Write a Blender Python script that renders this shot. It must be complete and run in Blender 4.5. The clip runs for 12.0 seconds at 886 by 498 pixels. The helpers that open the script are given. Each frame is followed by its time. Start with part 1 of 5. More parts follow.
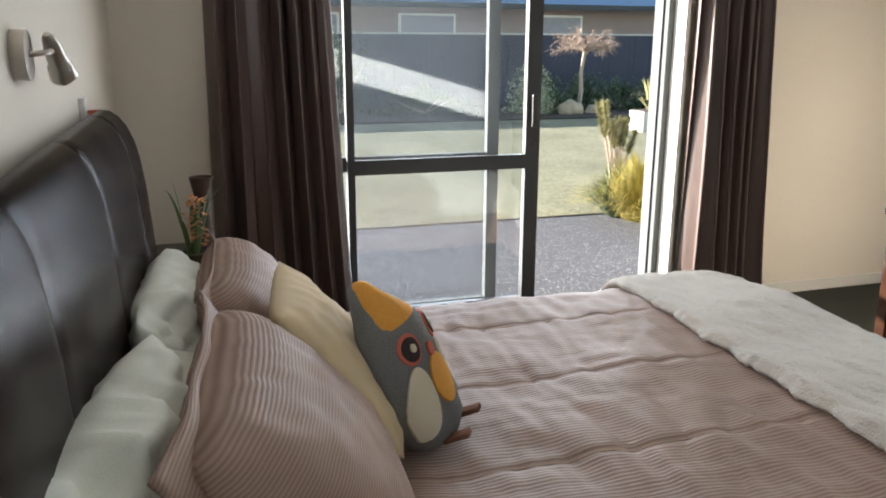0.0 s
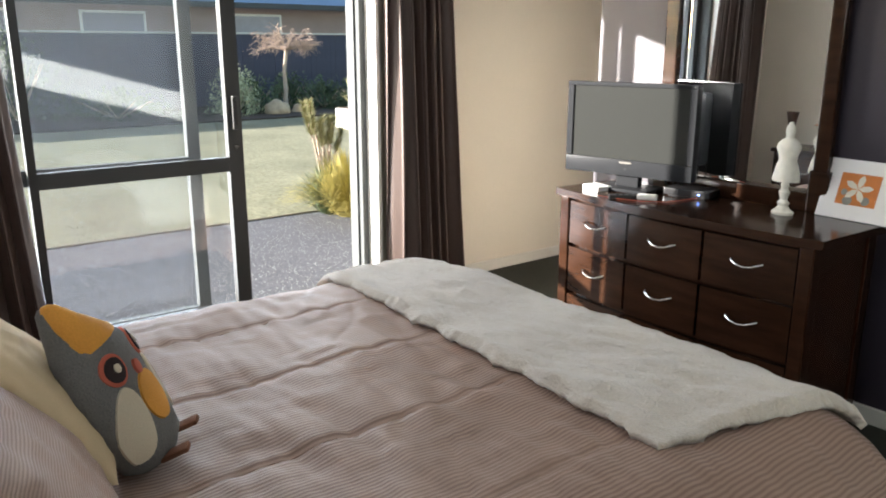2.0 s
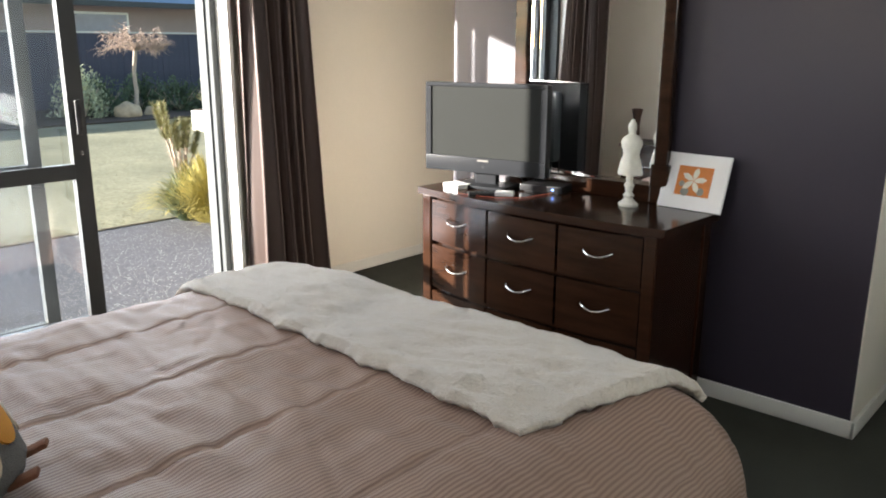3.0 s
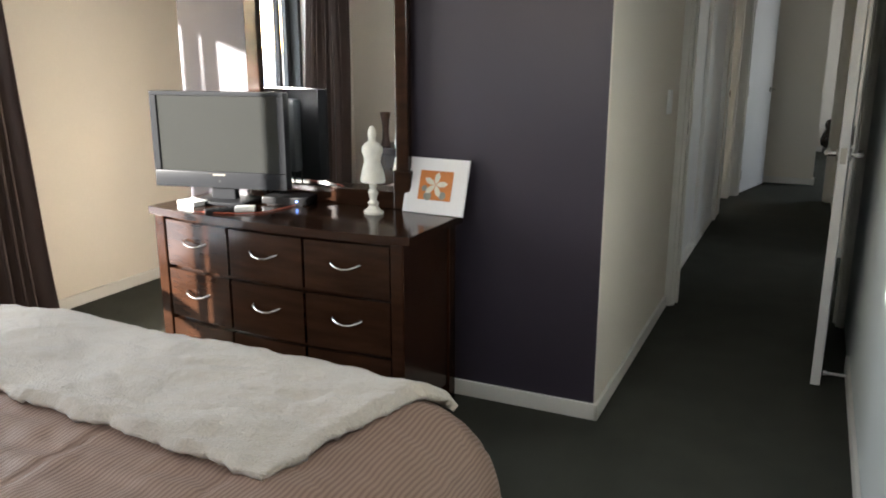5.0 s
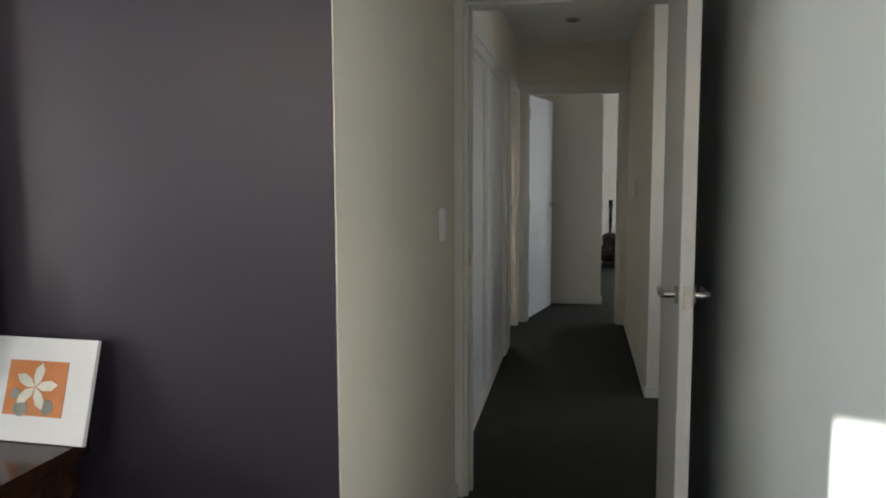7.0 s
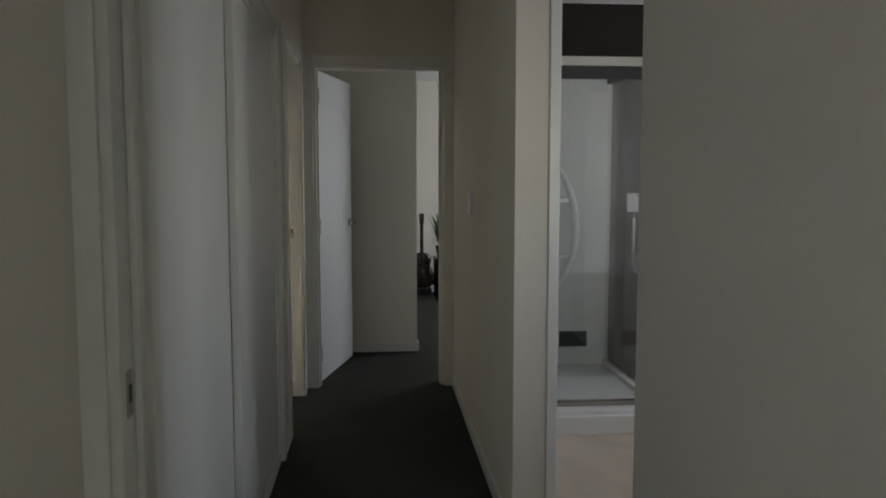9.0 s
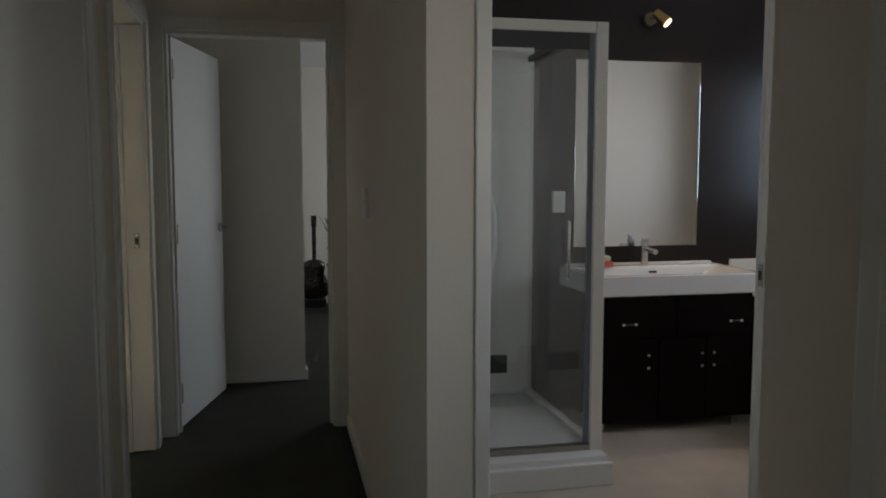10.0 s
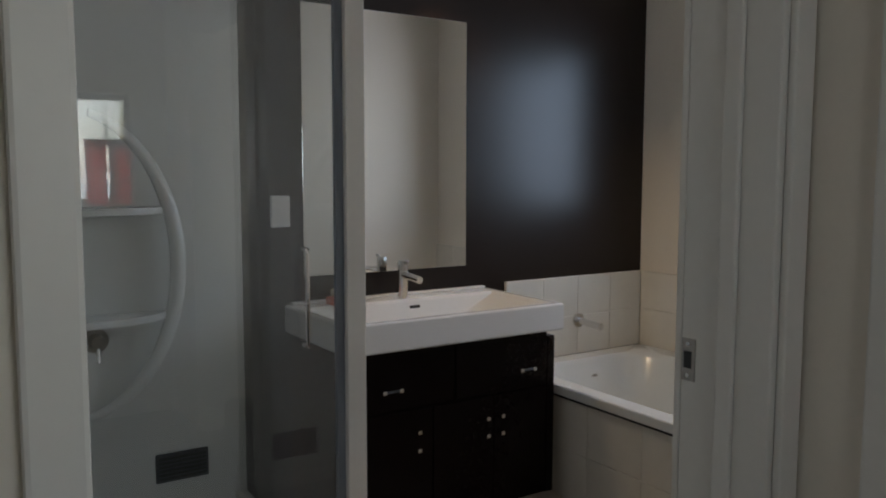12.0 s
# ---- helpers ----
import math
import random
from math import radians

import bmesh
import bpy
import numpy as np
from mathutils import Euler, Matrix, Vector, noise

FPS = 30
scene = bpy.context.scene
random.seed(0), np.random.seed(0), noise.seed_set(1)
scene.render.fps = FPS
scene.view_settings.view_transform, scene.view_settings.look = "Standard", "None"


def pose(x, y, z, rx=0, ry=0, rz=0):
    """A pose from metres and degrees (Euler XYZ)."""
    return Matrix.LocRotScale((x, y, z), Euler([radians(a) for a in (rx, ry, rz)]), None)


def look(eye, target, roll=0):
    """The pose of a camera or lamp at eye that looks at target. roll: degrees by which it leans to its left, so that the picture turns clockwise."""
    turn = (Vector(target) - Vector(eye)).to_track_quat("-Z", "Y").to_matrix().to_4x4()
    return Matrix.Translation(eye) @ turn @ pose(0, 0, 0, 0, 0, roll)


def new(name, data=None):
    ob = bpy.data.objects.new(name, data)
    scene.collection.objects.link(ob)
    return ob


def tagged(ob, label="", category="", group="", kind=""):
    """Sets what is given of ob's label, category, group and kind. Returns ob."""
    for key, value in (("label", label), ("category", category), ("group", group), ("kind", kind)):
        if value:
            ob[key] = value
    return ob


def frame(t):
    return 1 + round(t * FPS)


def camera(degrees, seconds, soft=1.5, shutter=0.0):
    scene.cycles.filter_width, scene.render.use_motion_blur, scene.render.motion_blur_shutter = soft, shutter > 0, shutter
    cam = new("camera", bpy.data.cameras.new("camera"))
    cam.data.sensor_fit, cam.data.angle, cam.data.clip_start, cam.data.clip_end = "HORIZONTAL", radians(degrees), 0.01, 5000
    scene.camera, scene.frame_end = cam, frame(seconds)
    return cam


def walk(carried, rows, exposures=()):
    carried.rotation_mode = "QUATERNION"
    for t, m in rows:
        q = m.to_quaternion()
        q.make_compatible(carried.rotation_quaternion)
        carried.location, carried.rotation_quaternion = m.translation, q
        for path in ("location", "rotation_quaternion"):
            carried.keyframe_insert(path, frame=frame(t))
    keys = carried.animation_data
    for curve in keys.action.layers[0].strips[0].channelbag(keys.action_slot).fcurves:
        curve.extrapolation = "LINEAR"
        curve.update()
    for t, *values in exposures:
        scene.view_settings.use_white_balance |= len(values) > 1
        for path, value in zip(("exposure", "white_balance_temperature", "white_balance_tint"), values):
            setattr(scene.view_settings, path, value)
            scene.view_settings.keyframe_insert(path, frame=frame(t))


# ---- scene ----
cam = camera(58.6, 12.0, soft=1.9)
PATH = [
    (0, (-0.387, 0.047, 1.396), (0.193, 1.894, 0.894), 0.2),
    (0.5, (-0.384, 0.035, 1.398), (0.368, 1.818, 0.892), 0.5),
    (1, (-0.38, 0.02, 1.399), (0.535, 1.725, 0.895), 0.2),
    (1.5, (-0.376, 0.003, 1.401), (0.689, 1.62, 0.899), 0.1),
    (2, (-0.374, -0.006, 1.406), (0.82, 1.517, 0.903), 0.1),
    (2.5, (-0.372, -0.026, 1.414), (0.946, 1.391, 0.909), -0.1),
    (3, (-0.373, -0.035, 1.413), (1.063, 1.263, 0.91), 0.2),
    (5, (-0.215, -0.034, 1.422), (1.541, 0.784, 0.927), 0.0),
    (5.5, (-0.019, -0.016, 1.426), (1.798, 0.689, 0.976), -0.1),
    (6, (0.235, 0.027, 1.416), (2.1, 0.648, 1.048), -0.1),
    (6.5, (0.609, 0.104, 1.393), (2.528, 0.595, 1.112), -0.1),
    (7, (1.069, 0.145, 1.365), (3.03, 0.481, 1.158), -0.2),
    (7.2, (1.27, 0.161, 1.351), (3.243, 0.432, 1.17), 0.0),
    (8.8, (2.864, 0.222, 1.323), (4.852, 0.102, 1.143), 0.2),
    (9, (3.048, 0.209, 1.321), (5.033, 0.044, 1.14), 0.0),
    (9.5, (3.512, 0.14, 1.31), (5.484, -0.141, 1.128), 0.1),
    (10, (3.921, 0.084, 1.289), (5.87, -0.329, 1.11), 0.0),
    (10.5, (4.311, 0.005, 1.282), (6.214, -0.583, 1.105), -0.1),
    (11, (4.677, -0.081, 1.275), (6.518, -0.845, 1.097), 0.2),
    (11.5, (4.98, -0.2, 1.277), (6.74, -1.133, 1.097), 0.2),
    (12, (5.236, -0.349, 1.286), (6.908, -1.431, 1.105), 0.1),
]
EXPOSURES = [(0, 2.58), (3.2, 2.58), (5.0, 2.78), (6.0, 2.76), (7.0, 2.76), (8.8, 2.62), (9.1, 2.42), (9.5, 2.1), (10.5, 1.93), (12.0, 1.97)]
walk(cam, [(t, look(eye, aim, roll)) for t, eye, aim, roll in PATH], EXPOSURES)

# ---- light ----
SUN = Vector((1.2, -1.0, -0.337)).normalized()
sun = new("sun", bpy.data.lights.new("sun", "SUN"))
sun.data.energy, sun.data.angle, sun.data.color = 5.0, radians(0.5), (1.0, 0.95, 0.89)
sun.matrix_world = look((-6, 12, 6), Vector((-6, 12, 6)) + SUN)
world = bpy.data.worlds.new("sky")
scene.world = world
world.use_nodes = True
wn = world.node_tree.nodes
sky = wn.new("ShaderNodeTexSky")
sky.sky_type, sky.sun_disc = "NISHITA", False
sky.sun_elevation, sky.sun_rotation = math.asin(-SUN.z), math.atan2(-SUN.x, -SUN.y)
world.node_tree.links.new(sky.outputs[0], wn["Background"].inputs[0])
wn["Background"].inputs[1].default_value = 0.072


def window_light(name, eye, aim, w, h, power, color):
    ob = new(name, bpy.data.lights.new(name, "AREA"))
    ob.data.shape, ob.data.size, ob.data.size_y, ob.data.energy, ob.data.color = "RECTANGLE", w, h, power, color
    ob.matrix_world = look(eye, aim)
    return ob


window_light("daylight_glass_door", (1.0, 3.9, 1.05), (1.0, 0, 0.9), 1.8, 1.9, 13, (0.88, 0.93, 1.0))
window_light("daylight_head_window", (-0.9, 1.7, 1.72), (3, 1.7, 1.2), 1.4, 0.28, 2.6, (0.92, 0.935, 1.0))
window_light("daylight_bathroom", (7.05, -3.55, 1.55), (7.05, 0, 1.3), 0.85, 0.85, 3.8, (0.84, 0.87, 1.0))
# Fill lamp added behind the lobby doorway to brighten the hall; no known window.
window_light("daylight_side_room", (5.2, -3.55, 1.5), (5.2, 0, 1.2), 0.9, 1.0, 2.0, (0.86, 0.92, 1.0))
lamp = new("bathroom_spot_lamp", bpy.data.lights.new("bathroom_spot_lamp", "SPOT"))
lamp.data.energy, lamp.data.spot_size, lamp.data.spot_blend, lamp.data.color, lamp.data.shadow_soft_size = 3.8, radians(100), 0.8, (1.0, 0.72, 0.42), 0.03
lamp.matrix_world = look((7.87, -2.00, 2.09), (7.72, -2.55, 0.6))
window_light("daylight_lobby", (4.28, -0.90, 1.43), (7.0, -0.90, 1.3), 0.65, 0.52, 0.85, (0.88, 0.93, 1.0))
window_light("daylight_far_room", (10.4, -2.6, 1.4), (10.4, 0, 1.2), 1.6, 1.3, 6, (0.84, 0.90, 1.0))


# ---- materials ----
def mat(name, color, rough=0.6, metal=0.0, scale=40.0, vary=0.12, bump=0.1, big=2.0, bigvary=0.06, spec=0.5, sheen=0.0, coat=0.0):
    """A surface with grain and slow variation, in object space metres."""
    m = bpy.data.materials.new(name)
    m.use_nodes = True
    nt = m.node_tree
    n, l = nt.nodes, nt.links
    bs = n["Principled BSDF"]
    bs.inputs["Roughness"].default_value, bs.inputs["Metallic"].default_value = rough, metal
    bs.inputs["Specular IOR Level"].default_value = spec
    bs.inputs["Sheen Weight"].default_value, bs.inputs["Coat Weight"].default_value = sheen, coat
    geo = n.new("ShaderNodeTexCoord")
    out = geo.outputs["Object"]
    fine, slow = n.new("ShaderNodeTexNoise"), n.new("ShaderNodeTexNoise")
    for tex, s in ((fine, scale), (slow, big)):
        tex.inputs["Scale"].default_value = s
        tex.inputs["Detail"].default_value = 4
        l.new(out, tex.inputs["Vector"])
    mix = n.new("ShaderNodeMix")
    mix.data_type = "RGBA"
    mix.inputs["A"].default_value = (*[c * (1 - vary) for c in color], 1)
    mix.inputs["B"].default_value = (*[min(1, c * (1 + vary)) for c in color], 1)
    l.new(fine.outputs["Fac"], mix.inputs["Factor"])
    hsv = n.new("ShaderNodeHueSaturation")
    ramp = n.new("ShaderNodeMapRange")
    ramp.inputs["To Min"].default_value, ramp.inputs["To Max"].default_value = 1 - bigvary * 2, 1 + bigvary * 2
    l.new(slow.outputs["Fac"], ramp.inputs["Value"])
    l.new(ramp.outputs[0], hsv.inputs["Value"])
    l.new(mix.outputs["Result"], hsv.inputs["Color"])
    l.new(hsv.outputs[0], bs.inputs["Base Color"])
    if bump:
        bp = n.new("ShaderNodeBump")
        bp.inputs["Strength"].default_value, bp.inputs["Distance"].default_value = bump, 0.004
        l.new(fine.outputs["Fac"], bp.inputs["Height"])
        l.new(bp.outputs[0], bs.inputs["Normal"])
    return m


def stretched(m, vec):
    """Stretches the grain of a material, for wood and brushed cloth."""
    nt = m.node_tree
    mp = nt.nodes.new("ShaderNodeMapping")
    mp.inputs["Scale"].default_value = vec
    tc = [k for k in nt.nodes if k.type == "TEX_COORD"][0]
    for k in [k for k in nt.nodes if k.type == "TEX_NOISE"]:
        nt.links.new(mp.outputs[0], k.inputs["Vector"])
    nt.links.new(tc.outputs["Object"], mp.inputs["Vector"])
    return m


def striped(m, axis, period, dark, depth):
    """Woven satin stripes along one axis: colour, gloss and relief change together."""
    nt = m.node_tree
    n, l = nt.nodes, nt.links
    bs = n["Principled BSDF"]
    tc = [k for k in n if k.type == "TEX_COORD"][0]
    wave = n.new("ShaderNodeTexWave")
    wave.wave_type, wave.bands_direction, wave.wave_profile = "BANDS", axis, "SIN"
    wave.inputs["Scale"].default_value = 0.314159 / period
    wave.inputs["Distortion"].default_value = 0.06
    wave.inputs["Detail"].default_value = 1
    l.new(tc.outputs["UV"], wave.inputs["Vector"])
    old = bs.inputs["Base Color"].links[0].from_socket
    mul = n.new("ShaderNodeMix")
    mul.data_type, mul.blend_type = "RGBA", "MULTIPLY"
    mul.inputs["B"].default_value = (dark, dark * 0.97, dark * 0.95, 1)
    l.new(wave.outputs["Fac"], mul.inputs["Factor"])
    l.new(old, mul.inputs["A"])
    l.new(mul.outputs["Result"], bs.inputs["Base Color"])
    r = n.new("ShaderNodeMapRange")
    r.inputs["To Min"].default_value, r.inputs["To Max"].default_value = 0.42, 0.68
    l.new(wave.outputs["Fac"], r.inputs["Value"])
    l.new(r.outputs[0], bs.inputs["Roughness"])
    bp = n.new("ShaderNodeBump")
    bp.inputs["Strength"].default_value, bp.inputs["Distance"].default_value = depth, 0.002
    l.new(wave.outputs["Fac"], bp.inputs["Height"])
    l.new(bs.inputs["Normal"].links[0].from_socket, bp.inputs["Normal"])
    l.new(bp.outputs[0], bs.inputs["Normal"])
    return m


def flecked(m, scale, size, color):
    """Scatters small pale stones through a surface."""
    nt = m.node_tree
    n, l = nt.nodes, nt.links
    bs = n["Principled BSDF"]
    tc = [k for k in n if k.type == "TEX_COORD"][0]
    vo, near, pick, both, mix = n.new("ShaderNodeTexVoronoi"), n.new("ShaderNodeMath"), n.new("ShaderNodeMath"), n.new("ShaderNodeMath"), n.new("ShaderNodeMix")
    vo.inputs["Scale"].default_value = scale
    l.new(tc.outputs["Object"], vo.inputs["Vector"])
    near.operation, pick.operation, both.operation = "LESS_THAN", "GREATER_THAN", "MULTIPLY"
    near.inputs[1].default_value, pick.inputs[1].default_value = size, 0.45
    sep = n.new("ShaderNodeSeparateColor")
    l.new(vo.outputs["Distance"], near.inputs[0])
    l.new(vo.outputs["Color"], sep.inputs[0])
    l.new(sep.outputs[0], pick.inputs[0])
    l.new(near.outputs[0], both.inputs[0])
    l.new(pick.outputs[0], both.inputs[1])
    mix.data_type = "RGBA"
    mix.inputs["B"].default_value = (*color, 1)
    l.new(both.outputs[0], mix.inputs["Factor"])
    l.new(bs.inputs["Base Color"].links[0].from_socket, mix.inputs["A"])
    l.new(mix.outputs["Result"], bs.inputs["Base Color"])
    return m


def glass(name, tint=(0.93, 0.97, 0.96), rough=0.0):
    m = bpy.data.materials.new(name)
    m.use_nodes = True
    nt = m.node_tree
    n, l = nt.nodes, nt.links
    n.remove(n["Principled BSDF"])
    tr, gl, mix, fr = n.new("ShaderNodeBsdfTransparent"), n.new("ShaderNodeBsdfGlossy"), n.new("ShaderNodeMixShader"), n.new("ShaderNodeLayerWeight")
    tr.inputs[0].default_value = (*tint, 1)
    gl.inputs["Roughness"].default_value = rough
    fr.inputs["Blend"].default_value = 0.5
    po, ma = n.new("ShaderNodeMath"), n.new("ShaderNodeMath")
    po.operation, ma.operation = "POWER", "MULTIPLY_ADD"
    po.inputs[1].default_value, ma.inputs[1].default_value, ma.inputs[2].default_value = 5.0, 0.6, 0.075
    l.new(fr.outputs["Facing"], po.inputs[0])
    l.new(po.outputs[0], ma.inputs[0])
    l.new(ma.outputs[0], mix.inputs[0])
    l.new(tr.outputs[0], mix.inputs[1])
    l.new(gl.outputs[0], mix.inputs[2])
    l.new(mix.outputs[0], n["Material Output"].inputs[0])
    return m


def emitter(name, color, power):
    m = bpy.data.materials.new(name)
    m.use_nodes = True
    bs = m.node_tree.nodes["Principled BSDF"]
    bs.inputs["Base Color"].default_value = (*color, 1)
    bs.inputs["Emission Color"].default_value = (*color, 1)
    bs.inputs["Emission Strength"].default_value = power
    return m


CREAM = mat("cream_paint", (0.77, 0.71, 0.615), 0.75, scale=90, vary=0.03, bump=0.06, bigvary=0.02)
PALEGREY = mat("pale_grey_paint", (0.56, 0.595, 0.58), 0.75, scale=90, vary=0.03, bump=0.06, bigvary=0.02)
WHITE = mat("white_ceiling_paint", (0.78, 0.77, 0.74), 0.8, scale=70, vary=0.03, bump=0.05, bigvary=0.02)
LAVENDER = mat("lavender_grey_wall", (0.125, 0.115, 0.175), 0.7, scale=110, vary=0.04, bump=0.06, bigvary=0.03)
SEALG = mat("blue_grey_seal", (0.16, 0.18, 0.21), 0.3, scale=100, vary=0.05, bump=0.0)
PURPLE = mat("aubergine_paint", (0.034, 0.027, 0.039), 0.42, scale=120, vary=0.05, bump=0.08, bigvary=0.04, spec=0.45)
COCOA = mat("dark_cocoa_paint", (0.013, 0.008, 0.007), 0.28, scale=140, vary=0.05, bump=0.003, bigvary=0.04, spec=0.4)
TRIM = mat("white_gloss_trim", (0.74, 0.72, 0.67), 0.38, scale=60, vary=0.03, bump=0.03, bigvary=0.02)
DOORW = mat("white_door_paint", (0.76, 0.75, 0.73), 0.42, scale=80, vary=0.03, bump=0.04, bigvary=0.02)
CARPET = mat("charcoal_carpet", (0.055, 0.056, 0.046), 0.95, scale=420, vary=0.55, bump=0.9, big=5, bigvary=0.12, spec=0.1)
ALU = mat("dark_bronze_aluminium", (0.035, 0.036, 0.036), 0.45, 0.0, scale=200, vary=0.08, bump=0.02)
# Plain grey parts, and bronze with sunlight put into the colour on the fixed sash.
ALUG = mat("grey_powdercoat_and_sunlit_bronze", (0.085, 0.090, 0.090), 0.65, 0.0, scale=200, vary=0.06, bump=0.02, spec=0.1)
CHROME = mat("brushed_chrome", (0.72, 0.70, 0.67), 0.18, 1.0, scale=150, vary=0.06, bump=0.01)
NICKEL = mat("satin_nickel", (0.43, 0.40, 0.36), 0.30, 1.0, scale=150, vary=0.08, bump=0.02)
CURTAIN = stretched(mat("taupe_satin_curtain", (0.078, 0.050, 0.041), 0.45, scale=300, vary=0.15, bump=0.15, bigvary=0.06, sheen=0.05), (1, 1, 0.06))
LEATHER = mat("dark_brown_leather", (0.017, 0.0105, 0.0085), 0.25, scale=260, vary=0.3, bump=0.10, big=6, bigvary=0.12, spec=0.05)
MAHOG = stretched(mat("dark_mahogany", (0.026, 0.0112, 0.0060), 0.15, scale=30, vary=0.7, bump=0.05, big=4, bigvary=0.3, spec=0.24, coat=0.0), (1, 0.12, 1))
DUVET = striped(mat("champagne_satin_quilt", (0.36, 0.245, 0.192), 0.5, scale=500, vary=0.08, bump=0.12, big=3, bigvary=0.05, spec=0.3, sheen=0.05), "Y", 0.0125, 0.66, 0.35)
SHAM = striped(mat("champagne_satin_sham", (0.40, 0.268, 0.212), 0.5, scale=500, vary=0.08, bump=0.12, big=3, bigvary=0.05, spec=0.3, sheen=0.05), "Y", 0.0062, 0.70, 0.32)
FLEECE = mat("cream_fleece", (0.63, 0.57, 0.49), 0.95, scale=170, vary=0.22, bump=1.0, big=9, bigvary=0.05, spec=0.1, sheen=0.6)
FLEECE.node_tree.nodes["Bump"].inputs["Distance"].default_value = 0.007
PILLOWW = mat("pale_green_white_cotton", (0.88, 0.90, 0.80), 0.7, scale=300, vary=0.05, bump=0.15, big=7, bigvary=0.08)
CUSHION = mat("cream_cotton_cushion", (0.66, 0.52, 0.33), 0.85, scale=420, vary=0.08, bump=0.3, big=6, bigvary=0.04)
KNIT = mat("grey_knit", (0.165, 0.165, 0.16), 0.9, scale=260, vary=0.35, bump=1.0, bigvary=0.04)
ORANGE = mat("orange_corduroy", (0.72, 0.33, 0.05), 0.85, scale=220, vary=0.14, bump=0.5)
FELTC = mat("cream_felt", (0.62, 0.55, 0.42), 0.9, scale=300, vary=0.08, bump=0.4)
FELTB = mat("dark_felt", (0.030, 0.018, 0.018), 0.9, scale=300, vary=0.15, bump=0.4)
FELTR = mat("coral_felt", (0.55, 0.13, 0.08), 0.9, scale=300, vary=0.12, bump=0.4)
FELTN = mat("brown_felt", (0.20, 0.085, 0.045), 0.9, scale=300, vary=0.15, bump=0.4)
TVP = mat("dark_grey_tv_plastic", (0.022, 0.023, 0.025), 0.35, scale=200, vary=0.06, bump=0.02, spec=0.06)
SCREEN = mat("matt_lcd_screen", (0.026, 0.027, 0.025), 0.5, scale=300, vary=0.05, bump=0.02, spec=0.03)
BLACKP = mat("black_plastic", (0.015, 0.015, 0.016), 0.35, scale=120, vary=0.1, bump=0.03)
WHITEP = mat("white_plastic", (0.86, 0.85, 0.82), 0.35, scale=120, vary=0.03, bump=0.02)
FORMW = mat("distressed_white_wood", (0.70, 0.68, 0.60), 0.6, scale=60, vary=0.12, bump=0.15, big=14, bigvary=0.08)
PAPER = mat("white_mat_board", (0.78, 0.77, 0.76), 0.7, scale=100, vary=0.03, bump=0.03)
PRINT = mat("orange_print", (0.55, 0.17, 0.025), 0.5, scale=25, vary=0.3, bump=0.0)
PETAL = mat("ivory_petal_print", (0.68, 0.64, 0.52), 0.5, scale=60, vary=0.2, bump=0.0)
STONEP = mat("grey_pebble_print", (0.22, 0.22, 0.18), 0.5, scale=60, vary=0.3, bump=0.0)
MIRROR = mat("silver_mirror", (0.92, 0.93, 0.93), 0.0, 1.0, vary=0.0, bump=0.0, bigvary=0.0)
PANE = glass("clear_pane", (0.955, 0.968, 0.98))
SHOWERG = glass("shower_pane", (0.955, 0.965, 0.96))
FROST = glass("frosted_pane", (0.8, 0.88, 0.95), 0.4)
ACRYL = mat("white_acrylic", (0.76, 0.77, 0.75), 0.18, scale=60, vary=0.02, bump=0.0, bigvary=0.02)
CERAM = mat("white_ceramic", (0.80, 0.79, 0.77), 0.10, scale=60, vary=0.02, bump=0.0, bigvary=0.01, coat=0.4)
TILE = mat("white_tile", (0.74, 0.70, 0.62), 0.22, scale=18, vary=0.05, bump=0.03, big=3, bigvary=0.04)
GROUT = mat("grey_grout", (0.74, 0.70, 0.62), 0.85, scale=200, vary=0.1, bump=0.3)
MARBLE = mat("grey_marble_vinyl", (0.56, 0.48, 0.39), 0.35, scale=5, vary=0.22, bump=0.02, big=1.6, bigvary=0.10)
ESPRESSO = mat("espresso_laminate", (0.005, 0.003, 0.003), 0.22, scale=60, vary=0.2, bump=0.03, spec=0.1)
BRASS = mat("brass", (0.60, 0.42, 0.18), 0.25, 1.0, scale=100, vary=0.1, bump=0.02)
GRILLE = mat("dark_grey_grille", (0.10, 0.11, 0.12), 0.5, scale=100, vary=0.1, bump=0.05)
RED = mat("red_glass", (0.55, 0.03, 0.04), 0.15, scale=30, vary=0.3, bump=0.05, coat=0.5)
RED.node_tree.nodes["Principled BSDF"].inputs["Transmission Weight"].default_value = 0.7
LEAF = mat("green_leaf", (0.07, 0.13, 0.035), 0.5, scale=30, vary=0.4, bump=0.1)
GOLDGRASS = mat("golden_grass", (0.33, 0.28, 0.07), 0.7, scale=14, vary=0.55, bump=0.1, big=5, bigvary=0.3)
SHRUB = mat("shrub_green", (0.085, 0.125, 0.060), 0.7, scale=10, vary=0.5, bump=0.2, big=3, bigvary=0.2)
VARIEG = mat("variegated_cream_green_leaf", (0.42, 0.46, 0.30), 0.6, scale=9, vary=0.6, bump=0.1, big=4, bigvary=0.2)
HOUSEGLASS = mat("net_curtained_house_pane", (0.30, 0.29, 0.33), 0.25, scale=6, vary=0.15, bump=0.0)
SPIKE = mat("yellow_green_spikes", (0.23, 0.22, 0.10), 0.6, scale=20, vary=0.4, bump=0.1)
ORCHID = mat("apricot_blossom", (0.62, 0.30, 0.14), 0.7, scale=60, vary=0.3, bump=0.1)
VASEW = mat("dark_turned_wood", (0.06, 0.028, 0.018), 0.35, scale=40, vary=0.4, bump=0.1)
POT = mat("black_gold_pot", (0.05, 0.04, 0.02), 0.25, 0.3, scale=40, vary=0.4, bump=0.1)
